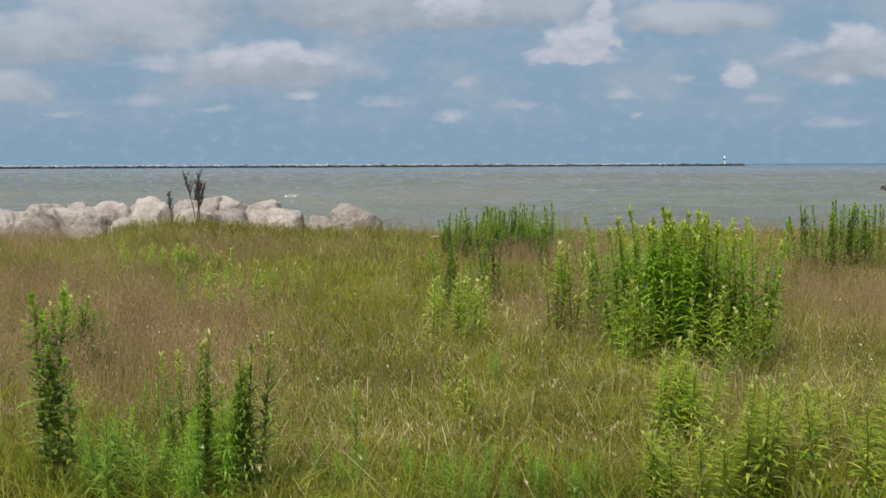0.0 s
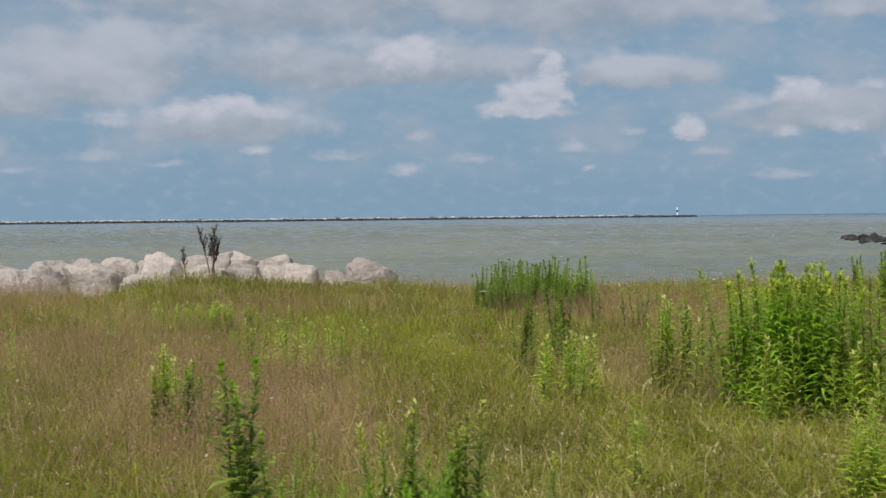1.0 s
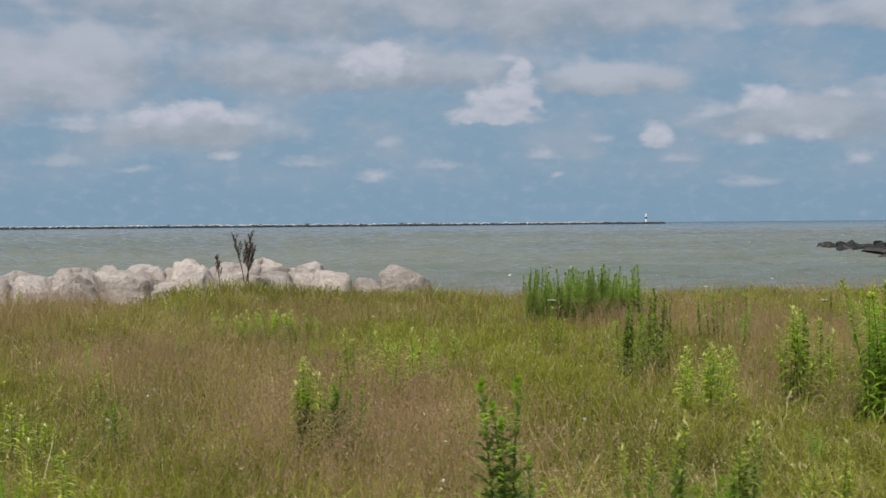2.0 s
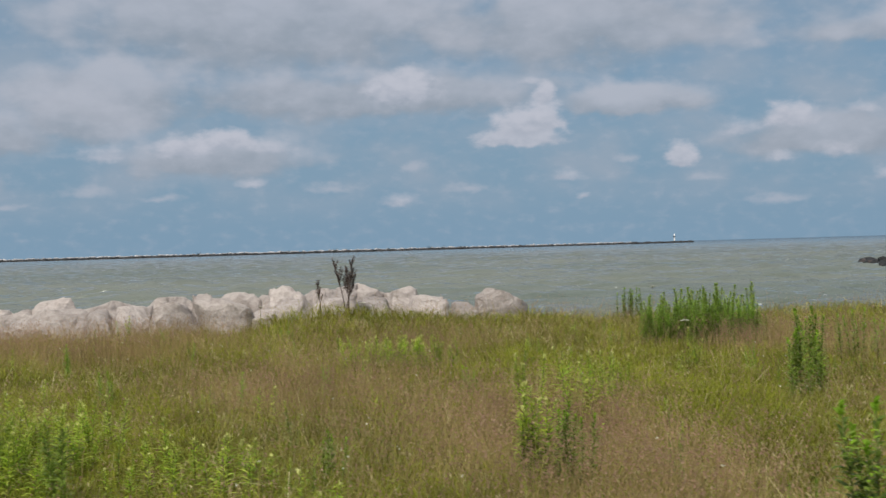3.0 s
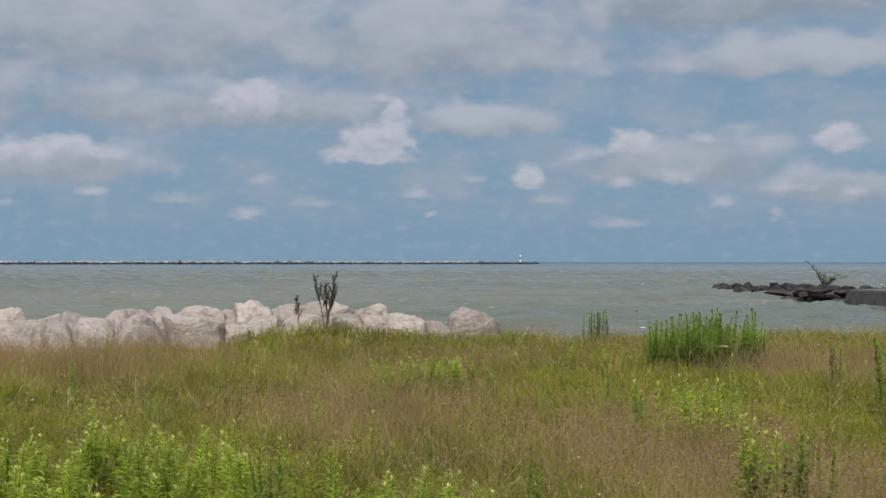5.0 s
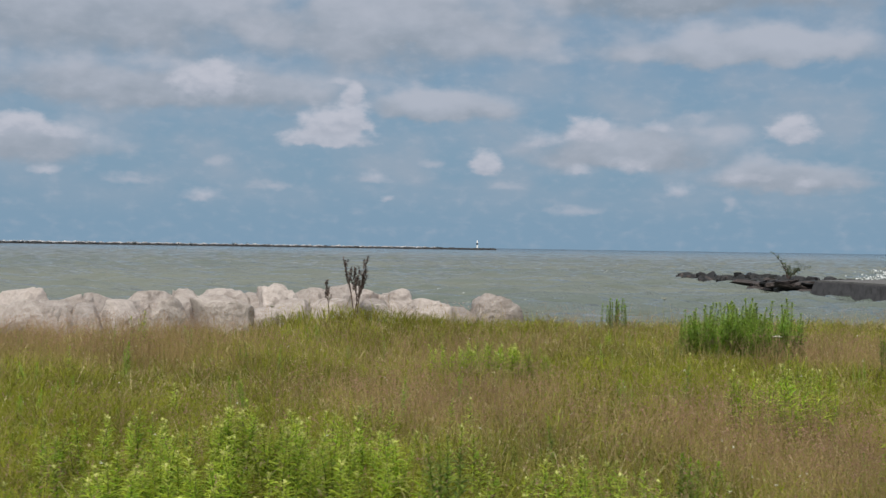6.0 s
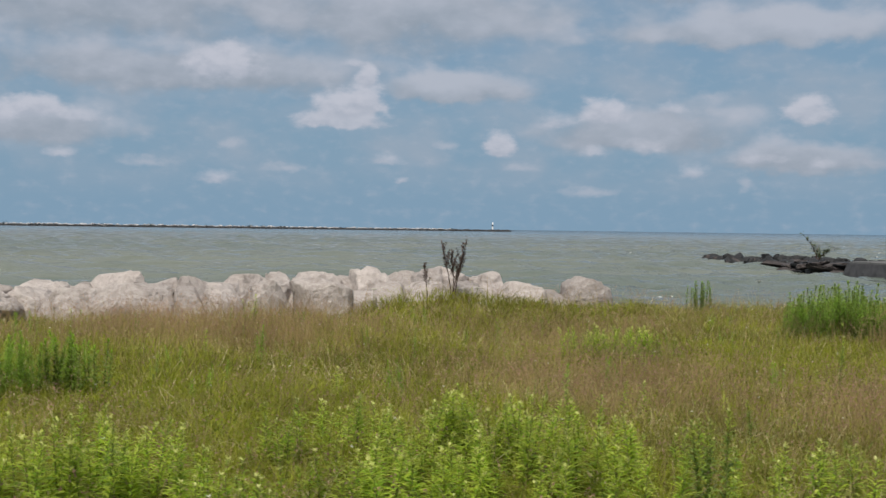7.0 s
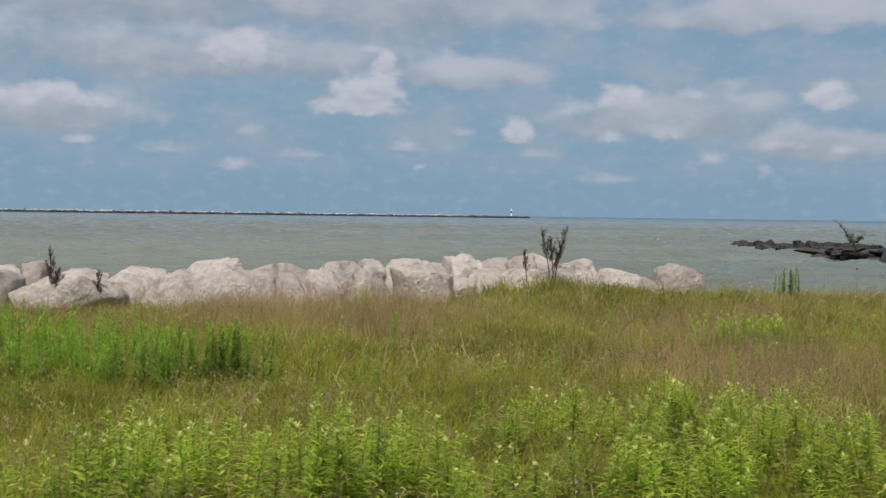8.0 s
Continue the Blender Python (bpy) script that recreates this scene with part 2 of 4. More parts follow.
SOIL, n, b, o = material("thatch and soil", 0.95, 0.1)
c = n.mix(n.ramp(n.noise(where(n), 14, 6, 0.7), (0.3, 0.0), (0.7, 1.0)), (0.17, 0.14, 0.07), (0.36, 0.31, 0.17))
c = n.mix(n.ramp(n.noise(where(n), 0.5, 4), (0.4, 0.0), (0.65, 0.7)), c, (0.16, 0.165, 0.04))
at = n.add("ShaderNodeSeparateXYZ")
n.put(at.inputs[0], where(n))
off = n.math("ADD", n.math("SUBTRACT", at.outputs[1], n.math("MULTIPLY", at.outputs[0], 0.2)), n.math("MULTIPLY", n.noise(where(n), 1.5, 4), 0.8))
stones = n.ramp(n.noise(where(n), 45, 4, 0.7), (0.35, (0.16, 0.145, 0.12)), (0.65, (0.42, 0.39, 0.34)))
c = n.mix(n.ramp(n.math("SUBTRACT", off, 6.45), (0.3, 1.0), (0.7, 0.0)), c, stones)
n.put(b.inputs["Base Color"], c)
bump(n, b, n.noise(where(n), 25, 5, 0.7), 0.6, 0.03)

WATER, n, b, o = material("choppy lake water", 0.22, 0.3)
p = where(n)
streak = n.vec("MULTIPLY", p, (0.45, 1.0, 1.0))
c = n.mix(n.ramp(n.noise(n.vec("MULTIPLY", p, (0.012, 0.03, 1)), 1.0, 5), (0.35, 0.0), (0.65, 1.0)), (0.092, 0.112, 0.096), (0.125, 0.138, 0.114))
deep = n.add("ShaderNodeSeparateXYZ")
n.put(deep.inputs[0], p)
c = n.mix(n.ramp(n.math("DIVIDE", deep.outputs[1], 3000.0), (0.1, 0.0), (0.6, 1.0)), c, (0.02, 0.042, 0.055))  # colour darkened far out: deep water, plus the dimmer reflection of distant waves
foam = n.math("MULTIPLY", n.ramp(n.noise(streak, 0.55, 6, 0.6), (0.69, 0.0), (0.73, 1.0)), n.ramp(n.noise(p, 0.035, 2), (0.45, 0.0), (0.6, 1.0)))
n.put(b.inputs["Base Color"], n.mix(foam, c, (0.62, 0.64, 0.63)))
# sheen cut with distance, standing in for far wave slopes that mirror less sky
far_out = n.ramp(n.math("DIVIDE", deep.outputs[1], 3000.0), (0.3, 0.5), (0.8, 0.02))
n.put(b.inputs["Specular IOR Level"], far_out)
n.put(b.inputs["Roughness"], n.math("ADD", 0.07, n.math("MULTIPLY", foam, 0.6)))
b.inputs["IOR"].default_value = 1.33
bump(n, b, n.math("ADD", n.noise(streak, 1.1, 5, 0.6), n.math("MULTIPLY", n.noise(streak, 0.28, 3, 0.5), 1.6)), 0.9, 0.5)


# ---- builders ----
def finish(name, mesh, mat, parent=None, label="", smooth=False):
    ob = new(name, mesh)
    for m in mat if isinstance(mat, (list, tuple)) else (mat,):
        mesh.materials.append(m)
    if smooth:
        mesh.polygons.foreach_set("use_smooth", np.ones(len(mesh.polygons), bool))
    if parent:
        ob.parent = parent
    if label:
        ob["label"] = label
    return ob


def part(name, bm, mat, parent=None, label="", smooth=False):
    mesh = bpy.data.meshes.new(name)
    bm.to_mesh(mesh)
    bm.free()
    return finish(name, mesh, mat, parent, label, smooth)


def array_mesh(name, verts, loops, sizes, index=None):
    """A mesh from flat arrays."""
    mesh = bpy.data.meshes.new(name)
    loops = np.ascontiguousarray(loops, np.int32).ravel()
    mesh.vertices.add(len(verts))
    mesh.vertices.foreach_set("co", np.ascontiguousarray(verts, np.float32).ravel())
    mesh.loops.add(len(loops))
    mesh.loops.foreach_set("vertex_index", loops)
    mesh.polygons.add(len(sizes))
    starts = np.concatenate(([0], np.cumsum(sizes)[:-1]))
    mesh.polygons.foreach_set("loop_start", starts.astype(np.int32))
    mesh.polygons.foreach_set("loop_total", np.asarray(sizes, np.int32))
    if index is not None:
        mesh.polygons.foreach_set("material_index", np.asarray(index, np.int32))
    mesh.update(calc_edges=True)
    return mesh


def sheet(name, xs, ys, height):
    """A grid over xs and ys with z = height(x, y)."""
    X, Y = np.meshgrid(xs, ys)
    v = np.stack([X, Y, height(X, Y)], -1).reshape(-1, 3)
    k = np.arange(len(v)).reshape(X.shape)
    q = np.stack([k[:-1, :-1], k[:-1, 1:], k[1:, 1:], k[1:, :-1]], -1).reshape(-1, 4)
    return array_mesh(name, v, q, np.full(len(q), 4))


def waves(X, Y, seed, lengths, amp, drift=0.0, spread=0.6):
    """Many sine trains summed: rough ground or chop."""
    r = np.random.default_rng(seed)
    z = np.zeros_like(X)
    for L in lengths:
        a, ph = drift + r.normal(0, spread), r.uniform(0, 6.28)
        kx, ky = math.sin(a) * 6.283 / L, math.cos(a) * 6.283 / L
        z += amp * L * np.sin(kx * X + ky * Y + ph)
    return z


EDGE = 24.9  # where the bank falls to the lake


def ground_z(X, Y):
    X, Y = np.asarray(X, float), np.asarray(Y, float)
    z = 0.12 * np.clip((Y - 6) / 15, 0, 1) + 0.24 * np.exp(-((Y - 21.6) / 1.5) ** 2) * np.clip(-X - 0.3, 0, 1) * (0.12 + 0.88 * np.clip((X + 6.2) / 1.2, 0, 1)) + 0.16 * np.exp(-((Y - 21.4) / 0.9) ** 2 - ((X + 4.5) / 0.9) ** 2) + waves(X, Y, 3, [3.1, 4.3, 6.7, 9.0], 0.004, 0, 2)
    e = EDGE + 0.5 * np.sin(X * 0.35) + 0.3 * np.sin(X * 0.9 + 1)
    return np.where(Y > e, np.maximum(z - (Y - e) * 0.55, -4.2), z)


def spaced(lo, hi, step, reach):
    near = np.arange(lo, hi + step, step)
    far = np.geomspace(step * 4, reach, 26)
    return np.concatenate((lo - far[::-1], near, hi + far))


tagged(finish("ground", sheet("ground", spaced(-30, 26, 0.5, 4600), spaced(-12, 40, 0.5, 4600), ground_z), SOIL, smooth=True),
       "rough meadow soil with brown thatch, falling to the lake", "ground", kind="structure")

# the lake: fan-shaped rings, close together near the shore
rings = np.concatenate((np.arange(22, 120, 0.48), np.geomspace(120, 4900, 560)))
fan = np.concatenate((np.linspace(-85, -32, 40), np.linspace(-31.8, 44, 430), np.linspace(45, 85, 40)))
A, R = np.meshgrid(np.radians(fan), rings)
WX, WY = -4 + R * np.sin(A), R * np.cos(A)
chop = waves(WX, WY, 8, list(np.geomspace(0.9, 7.5, 36)), 0.017, 0.1, 0.2) * np.clip(1.3 - R / 700, 0.25, 1)
k = np.arange(WX.size).reshape(WX.shape)
quads = np.stack([k[:-1, :-1], k[:-1, 1:], k[1:, 1:], k[1:, :-1]], -1).reshape(-1, 4)[:, ::-1]
LAKE = -1.8
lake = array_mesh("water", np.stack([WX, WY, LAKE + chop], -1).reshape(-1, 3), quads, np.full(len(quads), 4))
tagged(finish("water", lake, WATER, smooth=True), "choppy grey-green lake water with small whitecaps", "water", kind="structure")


def boulder_bm(w, d, h, seed, detail=4, boxy=0.72, cuts=7, fit=False):
    """A quarried boulder: a boxed ball, faced by random cuts and roughened; its foot at z = 0."""
    r = random.Random(seed)
    bm = bmesh.new()
    bmesh.ops.create_icosphere(bm, subdivisions=detail, radius=1)
    planes = []
    for _ in range(cuts):
        nrm = Vector((r.gauss(0, 1), r.gauss(0, 1), r.gauss(0.25, 0.8))).normalized()
        planes.append((nrm, r.uniform(0.7, 0.95) if fit else r.uniform(0.55, 0.9)))
    off = Vector((r.uniform(-50, 50), r.uniform(-50, 50), r.uniform(-50, 50)))
    for v in bm.verts:
        c = v.co.copy()
        c = Vector([math.copysign(abs(a) ** boxy, a) for a in c])
        for nrm, lim in planes:
            over = c.dot(nrm) - lim
            if over > 0:
                c -= nrm * over * 0.97
        c *= 1 + (0.07 if fit else 0.11) * noise.fractal(c * 1.4 + off, 0.9, 2.1, 4) + 0.05 * noise.noise(c * 5 + off) - (0.07 * max(0.0, 0.22 - abs(noise.noise(c * 1.9 - off))) / 0.22 if fit else 0)
        v.co = Vector((c.x * w / 2, c.y * d / 2, c.z * h / 2))
    low = min(v.co.z for v in bm.verts)
    top = max(v.co.z for v in bm.verts)
    if fit:  # the faced stone fills its width and depth
        for k, size in ((0, w), (1, d)):
            lo, hi = min(v.co[k] for v in bm.verts), max(v.co[k] for v in bm.verts)
            for v in bm.verts:
                v.co[k] = ((v.co[k] - lo) / (hi - lo) - 0.5) * size
    for v in bm.verts:
        v.co.z = (v.co.z - low) / (top - low) * h
    return bm


# ---- limestone boulders along the bank ----
# x, y, width, top
FRONT_ROCKS = [
    (-13.6, 22.2, 1.0, 0.75), (-12.68, 22.3, 0.8, 0.74), (-11.5, 21.95, 1.85, 0.78), (-10.62, 22.3, 0.6, 0.69), (-9.95, 22.0, 1.3, 0.71), (-8.98, 22.1, 1.12, 0.78),
    (-8.27, 22.0, 0.56, 0.74), (-7.8, 22.0, 0.72, 0.79), (-7.09, 22.0, 0.95, 0.85), (-6.24, 22.0, 1.05, 0.88), (-5.6, 22.2, 0.6, 0.67), (-5.18, 22.3, 0.82, 0.81),
    (-4.48, 22.3, 0.86, 0.8), (-3.83, 22.4, 0.8, 0.8), (-2.98, 22.6, 1.0, 0.82), (-2.35, 22.9, 0.6, 0.66),
]
BACK_ROCKS = [
    (-13.5, 23.5, 0.9, 0.86), (-12.76, 23.4, 0.85, 0.78), (-12.2, 23.3, 0.58, 0.85), (-11.55, 23.4, 0.85, 0.74), (-10.78, 23.2, 0.78, 0.75), (-10.3, 23.4, 0.4, 0.73),
    (-9.95, 23.4, 0.55, 0.72), (-9.42, 23.3, 0.95, 0.91), (-8.77, 23.4, 0.72, 0.79), (-8.21, 23.3, 0.64, 0.83), (-7.45, 23.4, 0.95, 0.87), (-6.87, 23.5, 0.42, 0.92),
    (-6.33, 23.5, 0.95, 0.92), (-5.77, 23.4, 0.55, 0.84), (-5.37, 23.1, 0.7, 1.03), (-4.85, 23.4, 0.5, 0.96), (-4.46, 23.3, 0.62, 1.03), (-3.98, 23.5, 0.68, 1.01), (-3.45, 23.3, 0.68, 0.96),
]


def limestone(x, y, w, d, top, seed, label, boxy=0.52, cuts=11):
    z = float(ground_z(x, 23.0)) - 0.25
    r = random.Random(seed)
    ob = part("boulder", boulder_bm(w, d, top - z, seed, boxy=boxy, cuts=cuts, fit=True), LIMESTONE, smooth=True)
    ob.matrix_world = pose(x, y, z, r.uniform(-5, 5), r.uniform(-5, 5), r.uniform(-14, 14))
    tagged(ob, label, "boulder", "boulders along the bank")


for i, (x, y, w, top) in enumerate(FRONT_ROCKS):
    limestone(x, y + 0.1, w * 0.94, 1.15, top, 40 + i, "long pale limestone boulder bedded in grass on the bank" if w > 1.2 else "pale pinkish limestone boulder on the grassy bank", 0.5, 9)
for i, (x, y, w, top) in enumerate(BACK_ROCKS):
    limestone(x, y, w * 1.1, 1.0, top, 80 + i, "pale pinkish limestone boulder on the grassy bank", 0.54, 8)
limestone(-1.66, 23.1, 0.95, 1.0, 0.88, 71, "rounded pale limestone boulder at the end of the row", 0.7, 5)
for i in range(15):  # lower stones wedged between the two rows
    x = -13.2 + i * 0.77
    limestone(x, 22.75 + 0.15 * math.sin(i * 2.1), 0.9, 0.9, 0.3 + 0.05 * math.sin(i * 1.3) + (0.1 if -6 < x < -3.5 else 0), 120 + i, "low limestone boulder wedged between larger ones")

# ---- jetty of slabs and dark rocks running out into the lake ----
pier = new("concrete_pier")
tagged(pier, "low weathered grey concrete pier in the lake", "pier")
def pier_run(name, prof, mat, label, slope, bays):
    bm = bmesh.new()
    for a, b2 in bays:
        end = slope if b2 > 80 else 0
        ring = [[bm.verts.new((x, yy + (end if z < -1 and yy == b2 else 0), z)) for x, z in prof] for yy in (a, b2)]
        for j in range(4):
            bm.faces.new((ring[0][j], ring[0][(j + 1) % 4], ring[1][(j + 1) % 4], ring[1][j]))
        bm.faces.new(ring[0][::-1]), bm.faces.new(ring[1])
    bmesh.ops.recalc_face_normals(bm, faces=bm.faces)
    bmesh.ops.bevel(bm, geom=[e for e in bm.edges], offset=0.05, segments=2, affect="EDGES")
    part(name, bm, mat, pier, label)


BAYS = ((28.0, 41.0), (41.1, 54.0), (54.1, 67.0), (67.1, 86.0))
pier_run("wall", [(38.0, -3.2), (38.3, -0.52), (44.7, -0.46), (45.0, -3.2)], CONCRETE, "dark concrete wall", 1.8, BAYS)
for bay in BAYS:
    pier_run("deck", [(38.42, -0.6), (38.45, -0.4), (44.6, -0.3), (44.65, -0.6)], DECKSLAB, "paler concrete deck", 0.0, (bay,))


def slab(x, y, z, w, d, h, rx, ry, rz, seed, mat, label):
    bm = boulder_bm(w, d, h, seed, 3, 0.35, 5)
    ob = part("slab", bm, mat)
    ob.matrix_world = pose(x, y, z, rx, ry, rz)
    tagged(ob, label, "slab", "broken slabs of the jetty")


r = random.Random(11)
for i in range(26):
    y = 87.0 + i * 0.62
    x = 39.2 + 0.12 * (y - 88) + r.uniform(-0.6, 3.6)
    slab(x, y, LAKE + 0.2 + r.uniform(-0.15, 0.45), r.uniform(2.4, 4.6), r.uniform(1.6, 2.8), r.uniform(0.28, 0.5), r.uniform(-10, 10), r.uniform(-20, 16), r.uniform(-35, 35), 300 + i,
         BROWNSLAB if i % 2 else WETROCK, "tilted dark brown broken slab heaped on the jetty")
for i in range(110):
    f = i / 109
    y = 93 + f * 42
    x = 40.3 + f * 7.1 + r.uniform(-0.9, 4.4) * (1.1 - f)
    s = (0.5 + 1.25 * r.random() ** 1.8) * (1.05 - 0.3 * f)
    ob = part("boulder", boulder_bm(s * 1.7, s * 1.15, s * r.uniform(0.55, 0.8) + 0.15, 400 + i, 2, 0.5, 12), WETROCK if i % 6 else BROWNSLAB)
    ob.matrix_world = pose(x, y, LAKE - 0.05 + 0.35 * (1 - f) * r.random(), r.uniform(-30, 30), r.uniform(-30, 30), r.uniform(0, 360))
    tagged(ob, "dark wet rock of the jetty, awash in the lake", "boulder", "dark rocks of the jetty")
for i in range(120):
    y = 62 + i * 0.48
    s = r.uniform(0.45, 1.1)
    ob = part("boulder", boulder_bm(s * 1.5, s * 1.3, s * 0.4 + 1.0, 500 + i, 2, 0.5, 11), WETROCK)
    ob.matrix_world = pose(46.6 + 0.02 * (y - 62) + r.uniform(-0.7, 0.9), y, LAKE - 0.1, r.uniform(-8, 8), r.uniform(-8, 8), r.uniform(0, 360))
    tagged(ob, "dark wet rock heaped beside the pier", "boulder", "dark rocks of the jetty")
for i in range(60):  # the far side of the heap, a low dark line
    f = i / 59
    s = r.uniform(0.5, 0.95)
    ob = part("boulder", boulder_bm(s * 1.9, s * 1.2, s * 0.5 + 0.75 - 0.25 * f, 600 + i, 2, 0.5, 11), WETROCK)
    ob.matrix_world = pose(47.4 + 2.2 * f + r.uniform(-0.4, 0.4), 98 + 34 * f, LAKE - 0.1, r.uniform(-10, 10), r.uniform(-10, 10), r.uniform(0, 360))
    tagged(ob, "dark wet rock of the jetty, awash in the lake", "boulder", "dark rocks of the jetty")
for i in range(26):  # stones filling the slope below the slabs
    y = 99 + i * 0.6
    s = r.uniform(0.6, 1.1)
    ob = part("boulder", boulder_bm(s * 1.7, s * 1.2, s * 0.7 + 0.2, 700 + i, 2, 0.5, 12), WETROCK)
    ob.matrix_world = pose(40.2 + 0.17 * (y - 93) + r.uniform(-0.3, 0.8), y, LAKE - 0.05, r.uniform(-25, 25), r.uniform(-25, 25), r.uniform(0, 360))
    tagged(ob, "dark wet rock of the jetty, awash in the lake", "boulder", "dark rocks of the jetty")
# white water breaking along the stones
FOAM, n, b, o = material("broken white water", 0.7, 0.3)
n.put(b.inputs["Base Color"], n.ramp(n.noise(where(n), 3.0, 5), (0.35, (0.42, 0.45, 0.44)), (0.65, (0.75, 0.77, 0.77))))
bm = bmesh.new()
for i in range(170):
    f = r.random()
    y = 80 + f * 56
    x = (38.2 if y < 87 else 38.4 + (y - 87) * 0.18) + r.gauss(-0.1, 0.25)
    if i % 8 == 1:
        x, y = r.uniform(11, 21), r.uniform(58, 74)
    elif i % 4 == 0:
        x, y = 47.8 + r.uniform(0, 2.0), r.uniform(78, 112)
    made = bmesh.ops.create_icosphere(bm, subdivisions=2, radius=1)["verts"]
    sx, sy, sz = r.uniform(0.06, 0.2), r.uniform(0.1, 0.35), r.uniform(0.02, 0.06 if i % 4 else 0.25)
    for v in made:
        v.co = Vector((x, y, LAKE + 0.06)) + Vector((v.co.x * sx, v.co.y * sy, v.co.z * sz)) * (1 + 0.5 * noise.noise(v.co * 2 + Vector((i, 0, 0))))
for i in range(900):  # a wave breaking over the far side of the stones
    q = r.random()
    x, y = 49.2 + r.gauss(0, 0.9), 94 + r.gauss(0, 2.6) + q * 1.2
    rad = r.uniform(0.03, 0.1)
    z = LAKE + 0.1 + max(0.15, 2.1 - abs(y - 94) * 0.45) * q
    for v in bmesh.ops.create_icosphere(bm, subdivisions=1, radius=rad)["verts"]:
        v.co += Vector((x, y, z))
tagged(part("foam", bm, FOAM, smooth=True), "white foam of waves breaking along the jetty", "foam", kind="stuff")


# ---- plants ----
def tube(bm, pts, radii, sides=5):
    rings = []
    for p, rad in zip(pts, radii):
        rings.append([bm.verts.new((p[0] + rad * math.cos(6.283 * i / sides), p[1] + rad * math.sin(6.283 * i / sides), p[2])) for i in range(sides)])
    for a, b2 in zip(rings, rings[1:]):
        for i in range(sides):
            bm.faces.new((a[i], a[(i + 1) % sides], b2[(i + 1) % sides], b2[i]))
    bm.faces.new(rings[-1])


def leaf(bm, p, turn, length, width, rise, droop, mat=0):
    """A lance leaf from p: it leaves at angle rise and bends down by droop, folded a little on its rib."""
    d, s = Vector((math.cos(turn), math.sin(turn), 0)), Vector((-math.sin(turn), math.cos(turn), 0))
    up = Vector((0, 0, 1))
    spots, at, ang = [], Vector(p), rise
    for f, wd in ((0.0, 0.25), (0.35, 1.0), (0.7, 0.75), (1.0, 0.0)):
        spots.append((at.copy(), wd * width / 2))
        at = at + (d * math.cos(ang) + up * math.sin(ang)) * length * 0.34
        ang -= droop
    rows = []
    for q, wd in spots[:-1]:
        lift = up * wd * 0.35
        rows.append((bm.verts.new(q + s * wd + lift), bm.verts.new(q - s * wd + lift)))
    tip = bm.verts.new(spots[-1][0])
    for a, b2 in zip(rows, rows[1:]):
        bm.faces.new((a[0], a[1], b2[1], b2[0])).material_index = mat
    bm.faces.new((rows[-1][0], rows[-1][1], tip)).material_index = mat


def stem_pair(seed, count, length, width, rise, droop, first, tuft, mats, bend=0.06, side=0):
    """Meshes of one stem, 1 m high, and of its leaves."""
    r = random.Random(seed)
    bx, by = r.uniform(-bend, bend), r.uniform(-bend, bend)

    def axis(f):
        return Vector((bx * f * f, by * f * f, f))

    bm = bmesh.new()
    tube(bm, [axis(f) for f in (0, 0.25, 0.5, 0.75, 1.0)], [0.0065, 0.0058, 0.005, 0.0038, 0.002])
    stalk = bpy.data.meshes.new("stem")
    bm.to_mesh(stalk), bm.free()
    stalk.materials.append(STEM)
    bm = bmesh.new()
    for i in range(count):
        f = first + (1 - first) * (i / count) ** 0.9
        sz = (0.75 + 0.5 * math.sin(3.14 * min(1, (f - first) / (1 - first) + 0.15))) * r.uniform(0.75, 1.2)
        young = 1 if f > 1 - tuft and r.random() < 0.8 else 0
        leaf(bm, axis(f), i * 2.4 + r.uniform(-0.5, 0.5), length * sz * (0.7 if f > 0.93 else 1), width * sz, rise + r.uniform(-0.25, 0.25) + 0.35 * f, droop * r.uniform(0.5, 1.4), young)
    for j in range(side):
        f, turn = r.uniform(0.35, 0.85), r.uniform(0, 6.28)
        base, d = axis(f), Vector((math.cos(turn), math.sin(turn), 0))
        ln = r.uniform(0.1, 0.2)
        for i in range(7):
            q = base + d * ln * 0.5 * (i / 6) + Vector((0, 0, ln * i / 6))
            leaf(bm, q, r.uniform(0, 6.28), length * 0.6, width * 0.7, rise, droop, 1 if i > 4 and tuft else 0)
    for i in range(9 if tuft else 0):
        leaf(bm, axis(1.0) - Vector((0, 0, r.uniform(0, 0.05))), r.uniform(0, 6.28), length * 0.45, width * 0.7, 1.2, 0.2, len(mats) - 1)
    crown = bpy.data.meshes.new("leaves")
    bm.to_mesh(crown), bm.free()
    for m in mats:
        crown.materials.append(m)
    return stalk, crown


